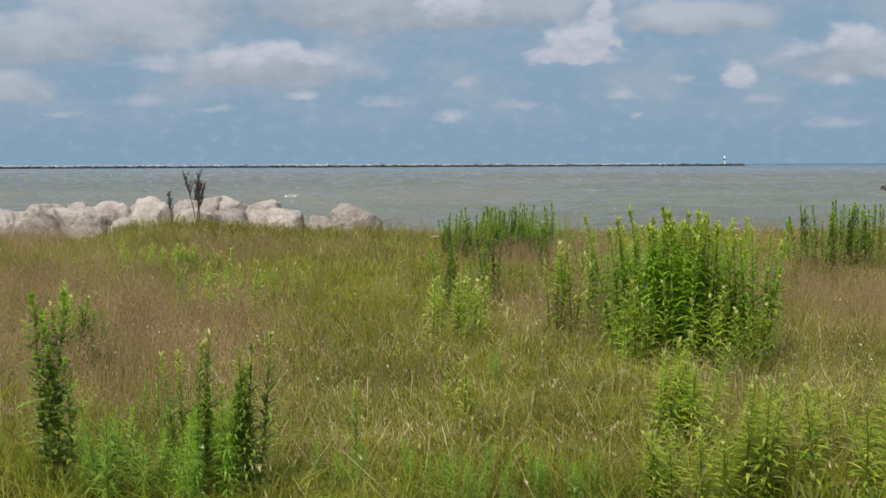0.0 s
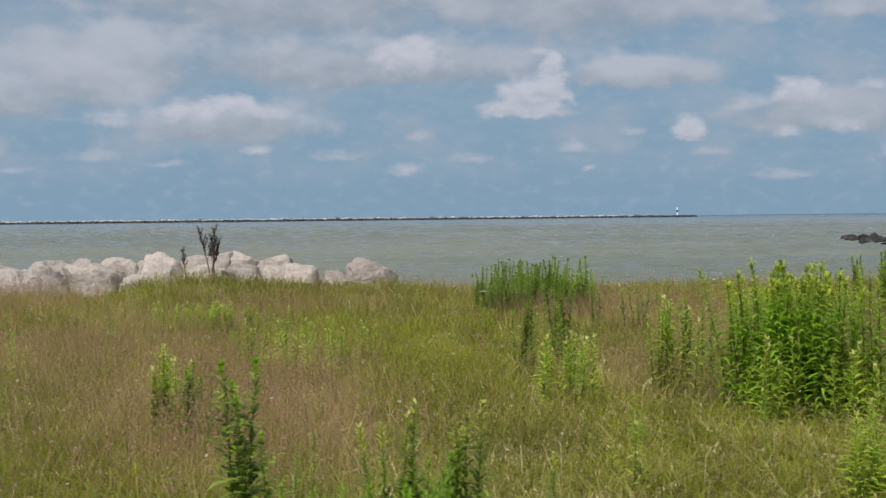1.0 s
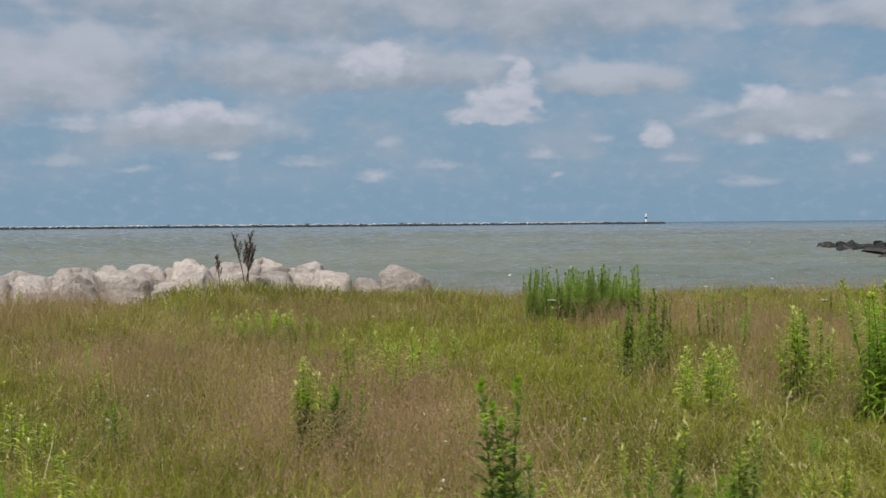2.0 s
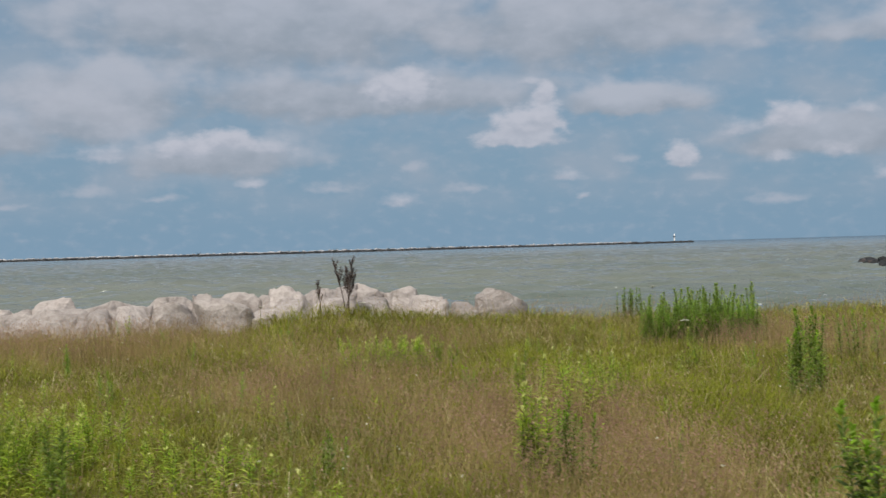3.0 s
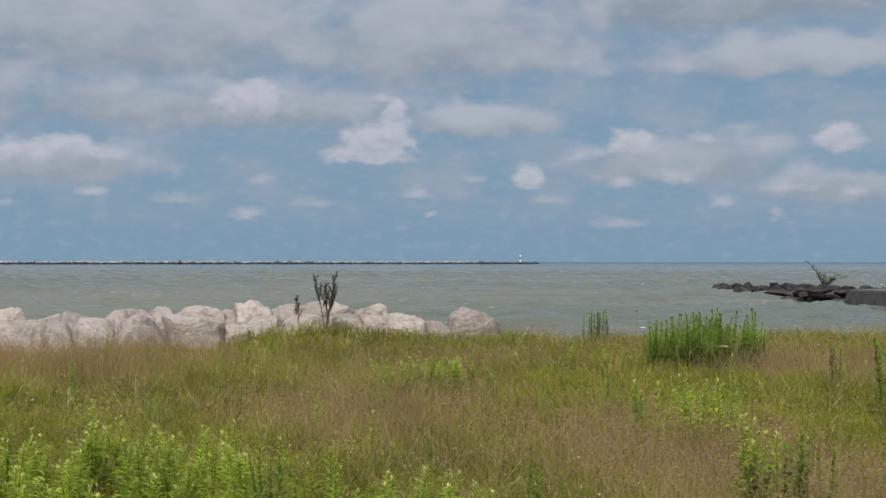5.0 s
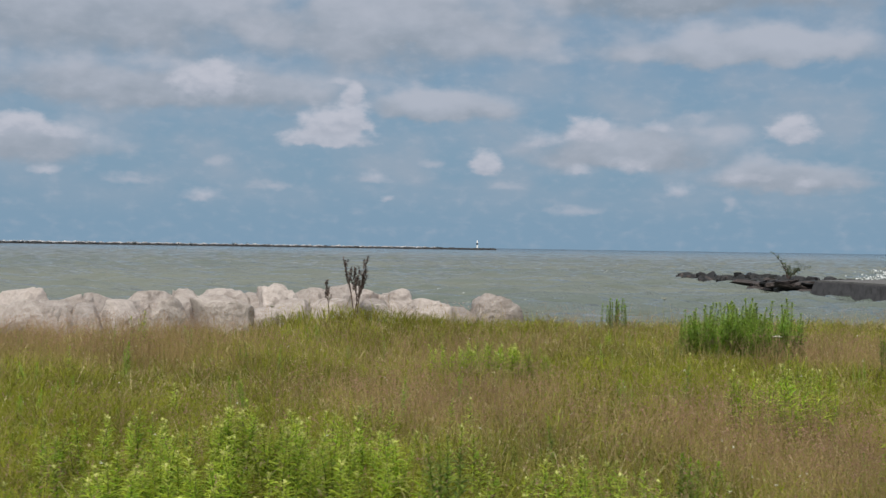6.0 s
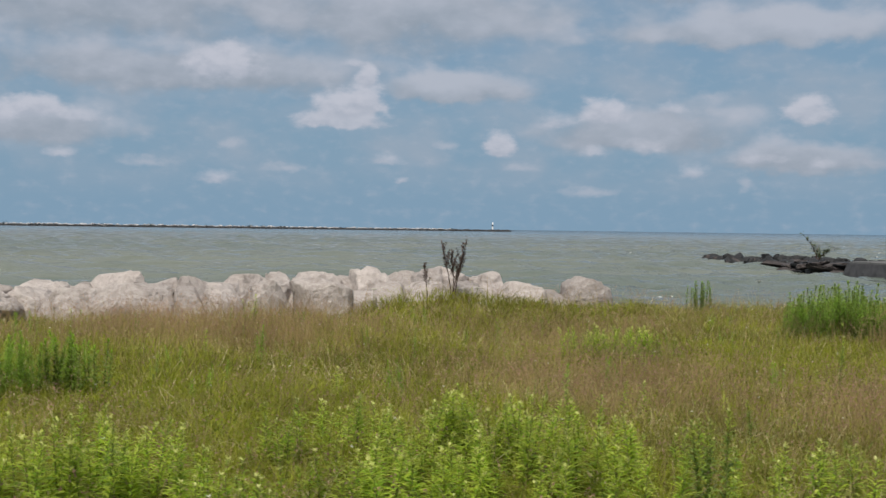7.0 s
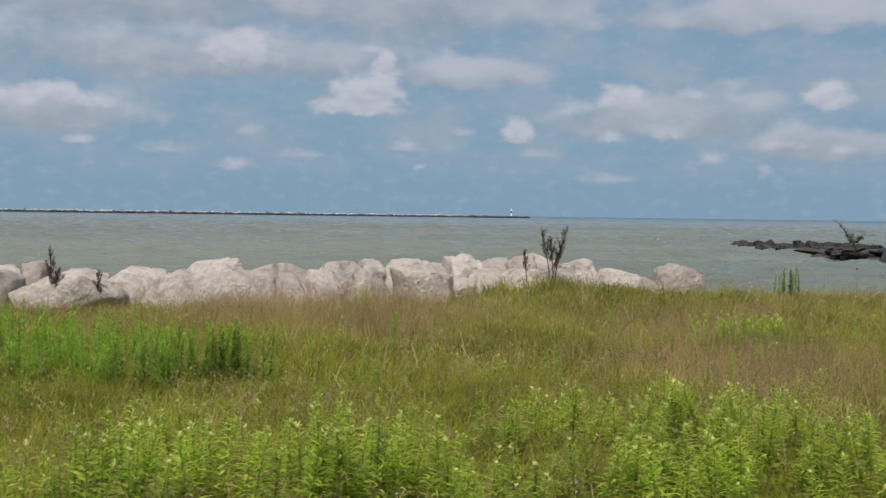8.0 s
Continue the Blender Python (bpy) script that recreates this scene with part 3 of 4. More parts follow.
KINDS = {
    "tall": [stem_pair(20 + i, 130, 0.10, 0.0155, 0.3, 0.4, 0.06, 0.12, (GOLDENROD, YELLOW)) for i in range(7)],
    "bushy": [stem_pair(70 + i, 130, 0.15, 0.013, 0.6, 0.55, 0.06, 0.12, (BUSHY, GOLDENROD), 0.12, 5) for i in range(5)],
    "deep": [stem_pair(25 + i, 110, 0.095, 0.016, 0.45, 0.4, 0.05, 0.2, (BUSHY, DARKLEAF)) for i in range(5)],
    "dark": [stem_pair(30 + i, 62, 0.095, 0.027, 0.45, 0.3, 0.10, 0.04, (DARKLEAF, GOLDENROD), 0.09, 6) for i in range(5)],
    "spire": [stem_pair(40 + i, 110, 0.10, 0.018, 0.55, 0.5, 0.12, 0.16, (DARKLEAF, YELLOW, BUD), 0.05) for i in range(4)],
    "young": [stem_pair(50 + i, 104, 0.12, 0.0165, 0.35, 0.35, 0.08, 0.8, (GOLDENROD, YELLOW, BUD), 0.1) for i in range(7)],
    "pale": [stem_pair(60 + i, 56, 0.12, 0.018, 0.4, 0.4, 0.12, 0.95, (GOLDENROD, YELLOW, BUD), 0.08, 3) for i in range(5)],
}
WIND = (3.0, 5.0)  # lean of stems, degrees about x and y


def weeds(x, y, rx, ry, count, height, kind, label, seed, vary=0.18, full=1.0):
    """A clump of leafy stems over an ellipse of ground."""
    r = random.Random(seed)
    root = new("weed_clump")
    root.location = (x, y, float(ground_z(x, y)))
    tagged(root, label, "weed", "weeds in the meadow")
    for i in range(count):
        a, q = r.uniform(0, 6.283), math.sqrt(r.random())
        dx, dy = rx * q * math.cos(a), ry * q * math.sin(a)
        h = height * (1 - vary * q * r.random()) * r.uniform(1 - vary * 0.8, 1.08)
        stalk, crown = r.choice(KINDS[kind])
        s = new("stem", stalk)
        s.parent = root
        wide = (0.55 + 0.45 / max(height, 0.3)) if kind in ("young", "pale") else full
        s.matrix_local = pose(dx, dy, float(ground_z(x + dx, y + dy)) - root.location.z - 0.02, WIND[0] * r.uniform(-1.5, 1), WIND[1] * r.uniform(-0.6, 1.8), r.uniform(0, 360)) @ Matrix.Diagonal((h * wide, h * wide, h, 1))
        c = new("leaves", crown)
        c.parent = s
    return root


BRIGHT = "dense clump of tall bright green leafy weeds in the meadow"
SMALL = "low yellow-green leafy weeds among the grass"
DARKW = "dark green leafy weed standing over the grass"
SPIRE = "upright dark weed spire with a pale budding tip"
# the tall clumps
weeds(2.0, 10.3, 0.58, 0.6, 84, 1.16, "tall", BRIGHT, 1, 0.14, 1.1)
weeds(1.85, 9.6, 0.6, 0.3, 18, 0.72, "pale", "pale green weeds at the foot of a tall clump", 2)
weeds(5.2, 16.4, 0.75, 0.6, 44, 0.98, "dark", "dense clump of dark green weeds in the meadow", 3)
weeds(0.84, 18.9, 0.86, 1.0, 190, 0.86, "deep", "dense clump of deep green leafy weeds in the meadow", 4, 0.4, 1.5)
weeds(2.0, 21.2, 0.4, 0.3, 11, 0.66, "tall", "small clump of green leafy weeds near the bank", 5)
weeds(0.84, 24.1, 0.27, 0.2, 15, 0.66, "dark", "bushy green weed at the edge of the bank", 6)
weeds(0.12, 12.5, 0.2, 0.35, 6, 0.86, "dark", DARKW, 7)
weeds(0.5, 13.2, 0.24, 0.3, 7, 0.9, "dark", DARKW, 8)
weeds(1.14, 10.9, 0.16, 0.2, 9, 0.86, "pale", "slender pale green weeds in the grass", 9)
weeds(1.5, 11.7, 0.13, 0.2, 6, 0.8, "dark", DARKW, 10)
weeds(0.2, 10.2, 0.2, 0.2, 9, 0.7, "pale", SMALL, 11)
weeds(-1.95, 12.1, 0.42, 0.4, 15, 0.72, "pale", SMALL, 12)
weeds(-1.57, 6.5, 0.07, 0.09, 5, 0.95, "dark", "tall dark leafy weed leaning over the grass", 13)
weeds(-0.97, 6.55, 0.08, 0.08, 4, 0.86, "spire", SPIRE, 14)
weeds(-0.72, 6.5, 0.07, 0.07, 4, 0.9, "spire", SPIRE, 15)
weeds(-0.84, 6.5, 0.16, 0.12, 8, 0.62, "bushy", SMALL, 16)
weeds(-1.08, 6.35, 0.34, 0.25, 26, 0.5, "bushy", "bushy bright green weeds with narrow leaves", 17)
weeds(-0.27, 7.0, 0.03, 0.03, 1, 0.66, "spire", "single slender weed stem in dry grass", 18)
weeds(-2.55, 9.5, 0.06, 0.08, 3, 0.62, "spire", SPIRE, 19)
weeds(-2.3, 9.3, 0.14, 0.16, 8, 0.62, "dark", DARKW, 20)
weeds(1.43, 7.6, 0.16, 0.2, 11, 0.66, "young", SMALL, 21)
weeds(1.45, 6.75, 0.35, 0.2, 9, 0.46, "young", SMALL, 22)
weeds(1.98, 6.95, 0.45, 0.35, 17, 0.62, "young", SMALL, 23)
weeds(-2.0, 6.75, 0.4, 0.25, 16, 0.3, "bushy", SMALL, 47)
weeds(0.25, 6.7, 0.7, 0.2, 30, 0.34, "bushy", SMALL, 48)
weeds(0.3, 10.5, 0.12, 0.12, 5, 0.62, "pale", SMALL, 24)
weeds(-6.1, 9.8, 1.0, 0.75, 48, 0.56, "young", SMALL, 25)
weeds(-5.3, 9.4, 0.2, 0.25, 4, 0.7, "spire", "dark budding weeds among yellow-green ones", 26)
weeds(-2.45, 9.5, 0.14, 0.16, 9, 0.74, "pale", SMALL, 27)
weeds(-3.35, 16.4, 0.75, 0.5, 60, 0.52, "young", "patch of low bright green weeds in the meadow", 28)
weeds(-1.47, 13.0, 0.25, 0.3, 10, 0.55, "pale", SMALL, 29)
weeds(-2.17, 13.6, 0.03, 0.03, 1, 0.64, "spire", "single slender weed stem in dry grass", 30)
weeds(-7.1, 11.0, 0.5, 0.45, 22, 0.54, "pale", SMALL, 31)
weeds(-6.2, 10.7, 0.7, 0.5, 30, 0.58, "young", SMALL, 32)
weeds(-3.7, 9.7, 0.12, 0.2, 6, 0.5, "dark", DARKW, 33)
weeds(-10.3, 14.3, 1.35, 0.7, 110, 0.6, "bushy", "patch of green leafy weeds in the meadow", 34)
weeds(-9.0, 14.1, 0.3, 0.3, 12, 0.66, "dark", DARKW, 35)
weeds(-9.0, 10.0, 0.95, 0.7, 54, 0.62, "young", SMALL, 36)
weeds(-8.2, 9.9, 0.5, 0.5, 26, 0.56, "young", SMALL, 37)
weeds(-9.7, 9.5, 0.5, 0.4, 34, 0.58, "pale", SMALL, 38)
weeds(-6.9, 9.6, 0.5, 0.4, 30, 0.5, "young", SMALL, 39)
weeds(-5.6, 11.0, 0.4, 0.25, 16, 0.52, "pale", SMALL, 40)
weeds(-11.2, 15.6, 0.9, 0.6, 40, 0.64, "tall", "patch of green leafy weeds in the meadow", 41)
weeds(-8.35, 9.75, 0.03, 0.03, 2, 0.68, "spire", SPIRE, 42)
weeds(-7.75, 9.4, 0.3, 0.3, 16, 0.48, "pale", SMALL, 43)
weeds(-4.5, 9.5, 0.6, 0.5, 18, 0.46, "pale", SMALL, 46)
weeds(1.3, 15.9, 0.08, 0.1, 4, 0.72, "dark", DARKW, 44)
weeds(1.75, 15.2, 0.25, 0.3, 7, 0.76, "dark", DARKW, 45)


# single herbs scattered through the meadow
scatter = random.Random(77)
for i in range(110):
    y = scatter.uniform(7.6, 20.5)
    x = scatter.uniform(-9.5 - 0.12 * y, 1.5 + 0.22 * y)
    kind = scatter.choice(("pale", "spire", "bushy", "deep"))
    weeds(x, y, 0.12, 0.1, scatter.randint(1, 4), scatter.uniform(0.36, 0.56), kind, "few slender green herbs standing in the meadow grass", 200 + i, 0.3)


def dead_weed(x, y, stems, seed, label):
    """Dead dock stalks: bent stems with rising side branches packed with small dark seeds. stems: lean x, lean y, height."""
    r = random.Random(seed)
    root = new("dead_weed")
    root.location = (x, y, float(ground_z(x, y)) - 0.03)
    tagged(root, label, "weed", "dead seed stalks")
    for lx, ly, h in stems:
        o = Vector((r.uniform(-0.04, 0.04), r.uniform(-0.04, 0.04), 0))

        def axis(f):
            return o + Vector((lx * f ** 1.4, ly * f ** 1.4, h * f))

        bm, sb = bmesh.new(), bmesh.new()
        tube(bm, [axis(f) for f in (0, 0.3, 0.6, 0.8, 1)], [0.009, 0.008, 0.006, 0.005, 0.002])

        def seeds(a, b2, amt, spread):
            for q in range(amt):
                f = r.random()
                spot = a.lerp(b2, f) + Vector((r.gauss(0, spread), r.gauss(0, spread), r.gauss(0, 0.012))) * (1.15 - 0.7 * f)
                leaf(sb, spot, r.uniform(0, 6.28), 0.026, 0.016, r.uniform(-0.6, 1.1), 0.2)

        for j in range(9):
            f = 0.42 + 0.5 * j / 9 + r.uniform(-0.03, 0.03)
            turn = j * 2.4 + r.uniform(-0.4, 0.4)
            ln = h * (0.26 - 0.16 * j / 9) * r.uniform(0.75, 1.15)
            tip = axis(f) + Vector((math.cos(turn) * 0.42, math.sin(turn) * 0.42, 1)) * ln
            tube(bm, [axis(f), axis(f).lerp(tip, 0.5) + Vector((math.cos(turn), math.sin(turn), 0)) * ln * 0.06, tip], [0.004, 0.003, 0.0015], 4)
            seeds(axis(f).lerp(tip, 0.22), tip, int(62 * ln / 0.2), 0.010)
        seeds(axis(0.72), axis(1.0), 44, 0.012)
        s = part("stem", bm, DEAD, root)
        tagged(part("seed_head", sb, DEAD, s), kind="stuff")


dead_weed(-4.25, 21.75, ((-0.2, -0.12, 0.98), (0.12, -0.36, 0.99), (0.2, -0.1, 0.78), (-0.05, 0.05, 0.84)), 3, "dark brown dead seed stalks before the boulders")
dead_weed(-4.65, 21.7, ((-0.06, 0.0, 0.6),), 4, "short dead brown stalk before the boulders")
dead_weed(-11.75, 21.6, ((-0.05, 0.05, 1.06), (0.09, -0.05, 0.75)), 5, "dark brown dead seed stalk before the boulders")
dead_weed(-11.15, 21.5, ((0.05, 0.0, 0.74),), 6, "short dead brown stalk before the boulders")


def lace(x, y, top, seed):
    """A wild carrot: one stalk with a flat white umbel."""
    r = random.Random(seed)
    root = new("wild_carrot")
    z = float(ground_z(x, y))
    root.location = (x, y, z)
    tagged(root, "white flat-topped wild carrot flower on a tall stalk", "flower", "wild carrots in the meadow")
    bm = bmesh.new()
    h = top - z
    tube(bm, [(0, 0, -0.02), (0.01, 0, h * 0.6), (0.02, 0, h)], [0.004, 0.003, 0.002])
    fb = bmesh.new()
    for i in range(46):
        a, q = r.uniform(0, 6.283), 0.048 * math.sqrt(r.random())
        c = Vector((0.02 + q * math.cos(a), q * math.sin(a), h + 0.035 - 5 * q * q))
        if i % 2:
            tube(bm, [(0.02, 0, h), c], [0.001, 0.0008], 3)
        for k2 in range(5):
            leaf(fb, c, k2 * 1.256 + a, 0.013, 0.009, 0.5, 0.2)
    part("stalk", bm, STEM, root)
    tagged(part("umbel", fb, PETAL, root, "lacy white umbel"), kind="stuff")


lace(0.68, 21.4, 0.86, 1)
lace(-0.06, 16.0, 0.66, 2)
lace(-4.0, 21.2, 0.74, 3)
lace(-5.6, 21.1, 0.72, 4)
lace(2.9, 15.2, 0.68, 6)

# shrub on the jetty
shrub = new("shrub")
shrub.location = (45.9, 105.0, LAKE + 0.8)
tagged(shrub, "small wind-bent green shrub growing on the jetty", "shrub")
r = random.Random(21)
for i, (dx, dy, ht, amt) in enumerate(((-1.3, 0, 2.4, 110), (0.2, 0.3, 1.5, 130), (1.7, -0.2, 1.3, 190), (0.9, 0.1, 0.9, 190))):
    bm, lb = bmesh.new(), bmesh.new()
    pts = [Vector((dx * f * f + r.uniform(-0.05, 0.05), dy * f, ht * f)) for f in (0, 0.35, 0.7, 1)]
    tube(bm, pts, [0.07, 0.055, 0.04, 0.02])
    for k2 in range(9):  # twigs, each with its own tuft of leaves
        f = 0.35 + 0.65 * k2 / 8
        foot = Vector((dx * f * f, dy * f, ht * f))
        tip = foot + Vector((r.gauss(0, 0.28), r.gauss(0, 0.25), r.uniform(0.05, 0.4)))
        tube(bm, [foot, foot.lerp(tip, 0.5) + Vector((0, 0, 0.04)), tip], [0.022, 0.016, 0.008], 4)
        for q in range(amt // 9):
            s = foot.lerp(tip, r.uniform(0.3, 1.1)) + Vector((r.gauss(0, 0.09), r.gauss(0, 0.09), r.gauss(0, 0.08)))
            leaf(lb, s, r.uniform(0, 6.28), 0.2, 0.085, r.uniform(-0.4, 1), 0.4)
    limb = part("limb", bm, DEAD, shrub)
    part("leaves", lb, SHRUBLEAF, limb)

# ---- far breakwater with its light ----
LINE = (Vector((-760, 1140, 0)), Vector((353, 1500, 0)))
mole = new("breakwater")
tagged(mole, "long low rubble breakwater on the horizon", "breakwater")
r = random.Random(7)
along = (LINE[1] - LINE[0]).normalized()
across = Vector((-along.y, along.x, 0))
for name, amt, size, lo, hi, wide, mat, stop in (("rubble", 1500, 5.0, -0.3, 0.6, 5, FARROCK, 1.0), ("crest", 420, 2.7, 1.7, 2.7, 3, FARPALE, 0.93)):
    bm = bmesh.new()
    for i in range(amt):
        f = stop * (i + r.random()) / amt
        s = size * r.uniform(0.6, 1.3)
        made = bmesh.ops.create_icosphere(bm, subdivisions=1, radius=0.5)["verts"]
        c = LINE[0].lerp(LINE[1], f) + across * r.uniform(-wide, wide) + Vector((0, 0, LAKE + r.uniform(lo, hi)))
        for v in made:
            v.co = Vector((v.co.x * s * 1.7, v.co.y * s * 1.2, v.co.z * s * 0.75)) * r.uniform(0.85, 1.15) + c
    tagged(part(name, bm, mat, mole), kind="stuff")
for f, s in ((0.12, 2.4), (0.3, 2.2), (0.42, 2.6), (0.475, 3.4), (0.56, 2.6), (0.605, 4.6), (0.66, 2.4), (0.703, 4.0), (0.717, 3.6), (0.735, 2.6), (0.93, 2.0)):
    root = new("bush")
    root.location = LINE[0].lerp(LINE[1], f) + Vector((0, 0, LAKE + 1.6))
    tagged(root, "dark green bush growing on the far breakwater", "bush", "bushes on the breakwater")
    bm, lb = bmesh.new(), bmesh.new()
    tube(bm, [(0, 0, -0.6), (0, 0, s * 0.5)], [0.15, 0.08])
    for q in range(220):
        v = Vector((r.gauss(0, 0.5), r.gauss(0, 0.4), abs(r.gauss(0, 0.3)))) * s
        leaf(lb, v, r.uniform(0, 6.28), 0.6, 0.5, r.uniform(-0.3, 1.2), 0.3)
    part("trunk", bm, DEAD, root)
    part("crown", lb, FARLEAF, root)

light = new("lighthouse")
LX, LY = 331.0, 1493.0
light.location = (LX, LY, LAKE)
tagged(light, "white light tower with a dark band at the breakwater's end", "lighthouse")


def turned(name, prof, mat, parent, sides=20):
    bm = bmesh.new()
    tube(bm, [(0, 0, z) for _, z in prof], [q for q, _ in prof], sides)
    return part(name, bm, mat, parent)


turned("base", [(6.5, -1), (6.3, 1.2), (5.2, 2.2), (5.0, 2.5)], FARROCK, light)
turned("tower", [(1.0, 2.4), (0.9, 6.6)], WHITEPAINT, light)
turned("band", [(1.1, 6.6), (1.05, 8.8)], BLACKPAINT, light)
turned("gallery", [(0.9, 8.8), (1.3, 8.9), (1.3, 9.1), (0.9, 9.15)], WHITEPAINT, light)
turned("lantern", [(0.8, 9.1), (0.8, 10.8), (0.95, 10.9), (0.2, 12.0)], WHITEPAINT, light)

# ---- meadow grass ----
def spots(count, seed, field=None, x0=-17.5, x1=12.5, y0=4.5, y1=25.2):
    """Places in the meadow, thinner towards the bank and the sides, kept where field(x, y) allows."""
    r = np.random.default_rng(seed)
    X, Y = r.uniform(x0, x1, count), r.uniform(y0, y1, count)
    s = Y + 0.29 * X
    keep = np.clip(1.25 - s / 26, 0.3, 1.0) * np.clip((Y - 0.2 * X - 6.2 - 0.2 * np.sin(X * 2.3) - 0.15 * np.sin(X * 5.1)) / 0.5, 0, 1) * np.clip((s - 4.9) / 0.5, 0.1, 1)
    keep *= np.clip(1.25 - np.maximum(X - (3.5 + 0.36 * Y), -12.5 - 0.12 * Y - X) / 3.0, 0.12, 1)
    if field is not None:
        keep = keep * np.clip(field(X, Y), 0, 1)
    e = EDGE + 0.5 * np.sin(X * 0.35) + 0.3 * np.sin(X * 0.9 + 1)
    ok = (r.random(count) < keep) & (Y < e - 0.05) & ((X > -1.1) | (Y < 21.7 + 0.3 * np.sin(X * 1.7) + 0.9 * np.clip((X + 3.4) / 0.8, 0, 1)))
    return X[ok], Y[ok], r


def blob(X, Y, x, y, rx, ry):
    return np.exp(-(((X - x) / rx) ** 2 + ((Y - y) / ry) ** 2))


def mottle(X, Y, seed, big=2.6):
    """Uneven patches from 0 to about 1."""
    return 0.5 + 0.5 * np.tanh(waves(X, Y, seed, [big * f for f in (0.35, 0.5, 0.7, 1.0, 1.4, 1.9)], 0.42 / big, 0, 3))


def pink(X, Y):
    """Where dry grass in seed takes over."""
    f = 0.38 * mottle(X, Y, 31, 3.0) * mottle(X, Y, 41, 1.1)
    for x, y, rx, ry in ((-2.6, 10.9, 0.9, 1.9), (-1.95, 8.9, 0.9, 1.2), (1.1, 18.4, 0.9, 1.6), (4.1, 12.6, 1.3, 1.9), (-4.3, 13.9, 1.1, 1.6), (-2.2, 12.0, 0.6, 1.3), (2.2, 17.6, 1.0, 2.0),
                         (1.1, 11.5, 0.5, 0.9), (-8.2, 19.3, 1.5, 1.6), (-1.7, 10.5, 0.6, 1.3), (-7.2, 18.8, 1.8, 1.3), (-3.2, 18.6, 1.2, 0.9), (2.9, 14.6, 0.8, 1.4)):
        f = f + 0.95 * blob(X, Y, x, y, rx, ry)
    for x, y, rx, ry in ((-0.5, 14.3, 1.0, 2.3), (-2.1, 15.9, 0.8, 1.6), (-0.2, 7.3, 1.3, 0.7), (-0.8, 11.4, 0.5, 1.0), (-7.0, 15.6, 1.2, 1.1), (0.9, 9.2, 0.8, 1.2)):
        f = f * (1 - 0.9 * blob(X, Y, x, y, rx, ry))
    return f


def bleached(X, Y):
    """Where straw lies bent over the grass."""
    return (blob(X, Y, 0.8, 7.8, 1.4, 0.9) + 0.8 * blob(X, Y, 0.1, 9.3, 1.0, 1.0) + 0.7 * blob(X, Y, 1.9, 8.9, 0.9, 0.8) + 0.5 * blob(X, Y, 0.9, 11.2, 0.8, 1.0) + 0.5 * blob(X, Y, 2.6, 8.8, 1.2, 1.2) + 0.35 * blob(X, Y, -0.6, 8.6, 0.9, 0.9)) * (0.35 + 0.65 * mottle(X, Y, 43, 0.9))


def lush(X, Y):
    """Where the grass grows thick and yellow-green."""
    f = 0.08 + 0.26 * mottle(X, Y, 32, 2.4)
    for x, y, rx, ry in ((-0.5, 14.3, 0.9, 2.2), (-2.1, 15.8, 0.7, 1.7), (0.9, 9.1, 0.9, 1.3), (0.2, 6.1, 1.0, 0.6), (-1.6, 6.3, 1.0, 0.8), (-3.3, 8.4, 0.8, 1.0), (-0.8, 11.4, 0.4, 1.1),
                         (-6.4, 11.4, 1.0, 1.9), (-5.3, 19.1, 0.9, 1.4), (-7.1, 13.1, 1.1, 1.5), (-10.4, 15.6, 1.5, 1.9), (-8.7, 13.4, 1.1, 1.1), (-9.4, 10.6, 1.4, 1.5), (-5.7, 11.5, 0.5, 1.0),
                         (-7.5, 11.6, 0.9, 1.2), (2.5, 7.5, 0.9, 0.8), (-3.4, 16.4, 1.0, 0.7), (1.75, 6.2, 1.2, 0.8)):
        f = f + 1.3 * blob(X, Y, x, y, rx, ry)
    return f


def tussocks(count, per, seed, field=None):
    """Places in tufts, with the way each blade leans out of its tuft and the tuft's height."""
    X, Y, r = spots(count, seed, field)
    n = len(X)
    k = np.repeat(np.arange(n), per)
    a, q = r.uniform(0, 6.283, n * per), np.abs(r.normal(0, 0.5, n * per)) * r.uniform(0.05, 0.15, n)[k]
    tall = r.uniform(0.65, 1.3, n)[k]
    return X[k] + q * np.cos(a), Y[k] + q * np.sin(a), r, a + r.normal(0, 0.5, n * per), tall


def blades(X, Y, r, h, w, lean, curl, turn=None):
    """Bent blades, three pieces each: arrays of vertices (n, 5, 3)."""
    n = len(X)
    Z = ground_z(X, Y) - 0.01
    face = r.uniform(0, np.pi, n)
    if turn is None:
        turn = r.normal(0.3, 2.2, n)
    dx, dy = np.cos(turn), np.sin(turn)
    sx, sy = np.cos(face) * w / 2, np.sin(face) * w / 2
    V = np.zeros((n, 5, 3))
    out1, out2 = lean * h * 0.5, (lean + curl) * h
    z1, z2 = h * 0.58, h * np.clip(1 - 0.35 * (lean + curl) ** 2, 0.35, 1)
    for k, (o, z, s) in enumerate(((0, 0, 1), (0, 0, -1), (out1, z1, 0.8), (out1, z1, -0.8), (out2, z2, 0))):
        V[:, k, 0], V[:, k, 1], V[:, k, 2] = X + dx * o + sx * s, Y + dy * o + sy * s, Z + z
    return V


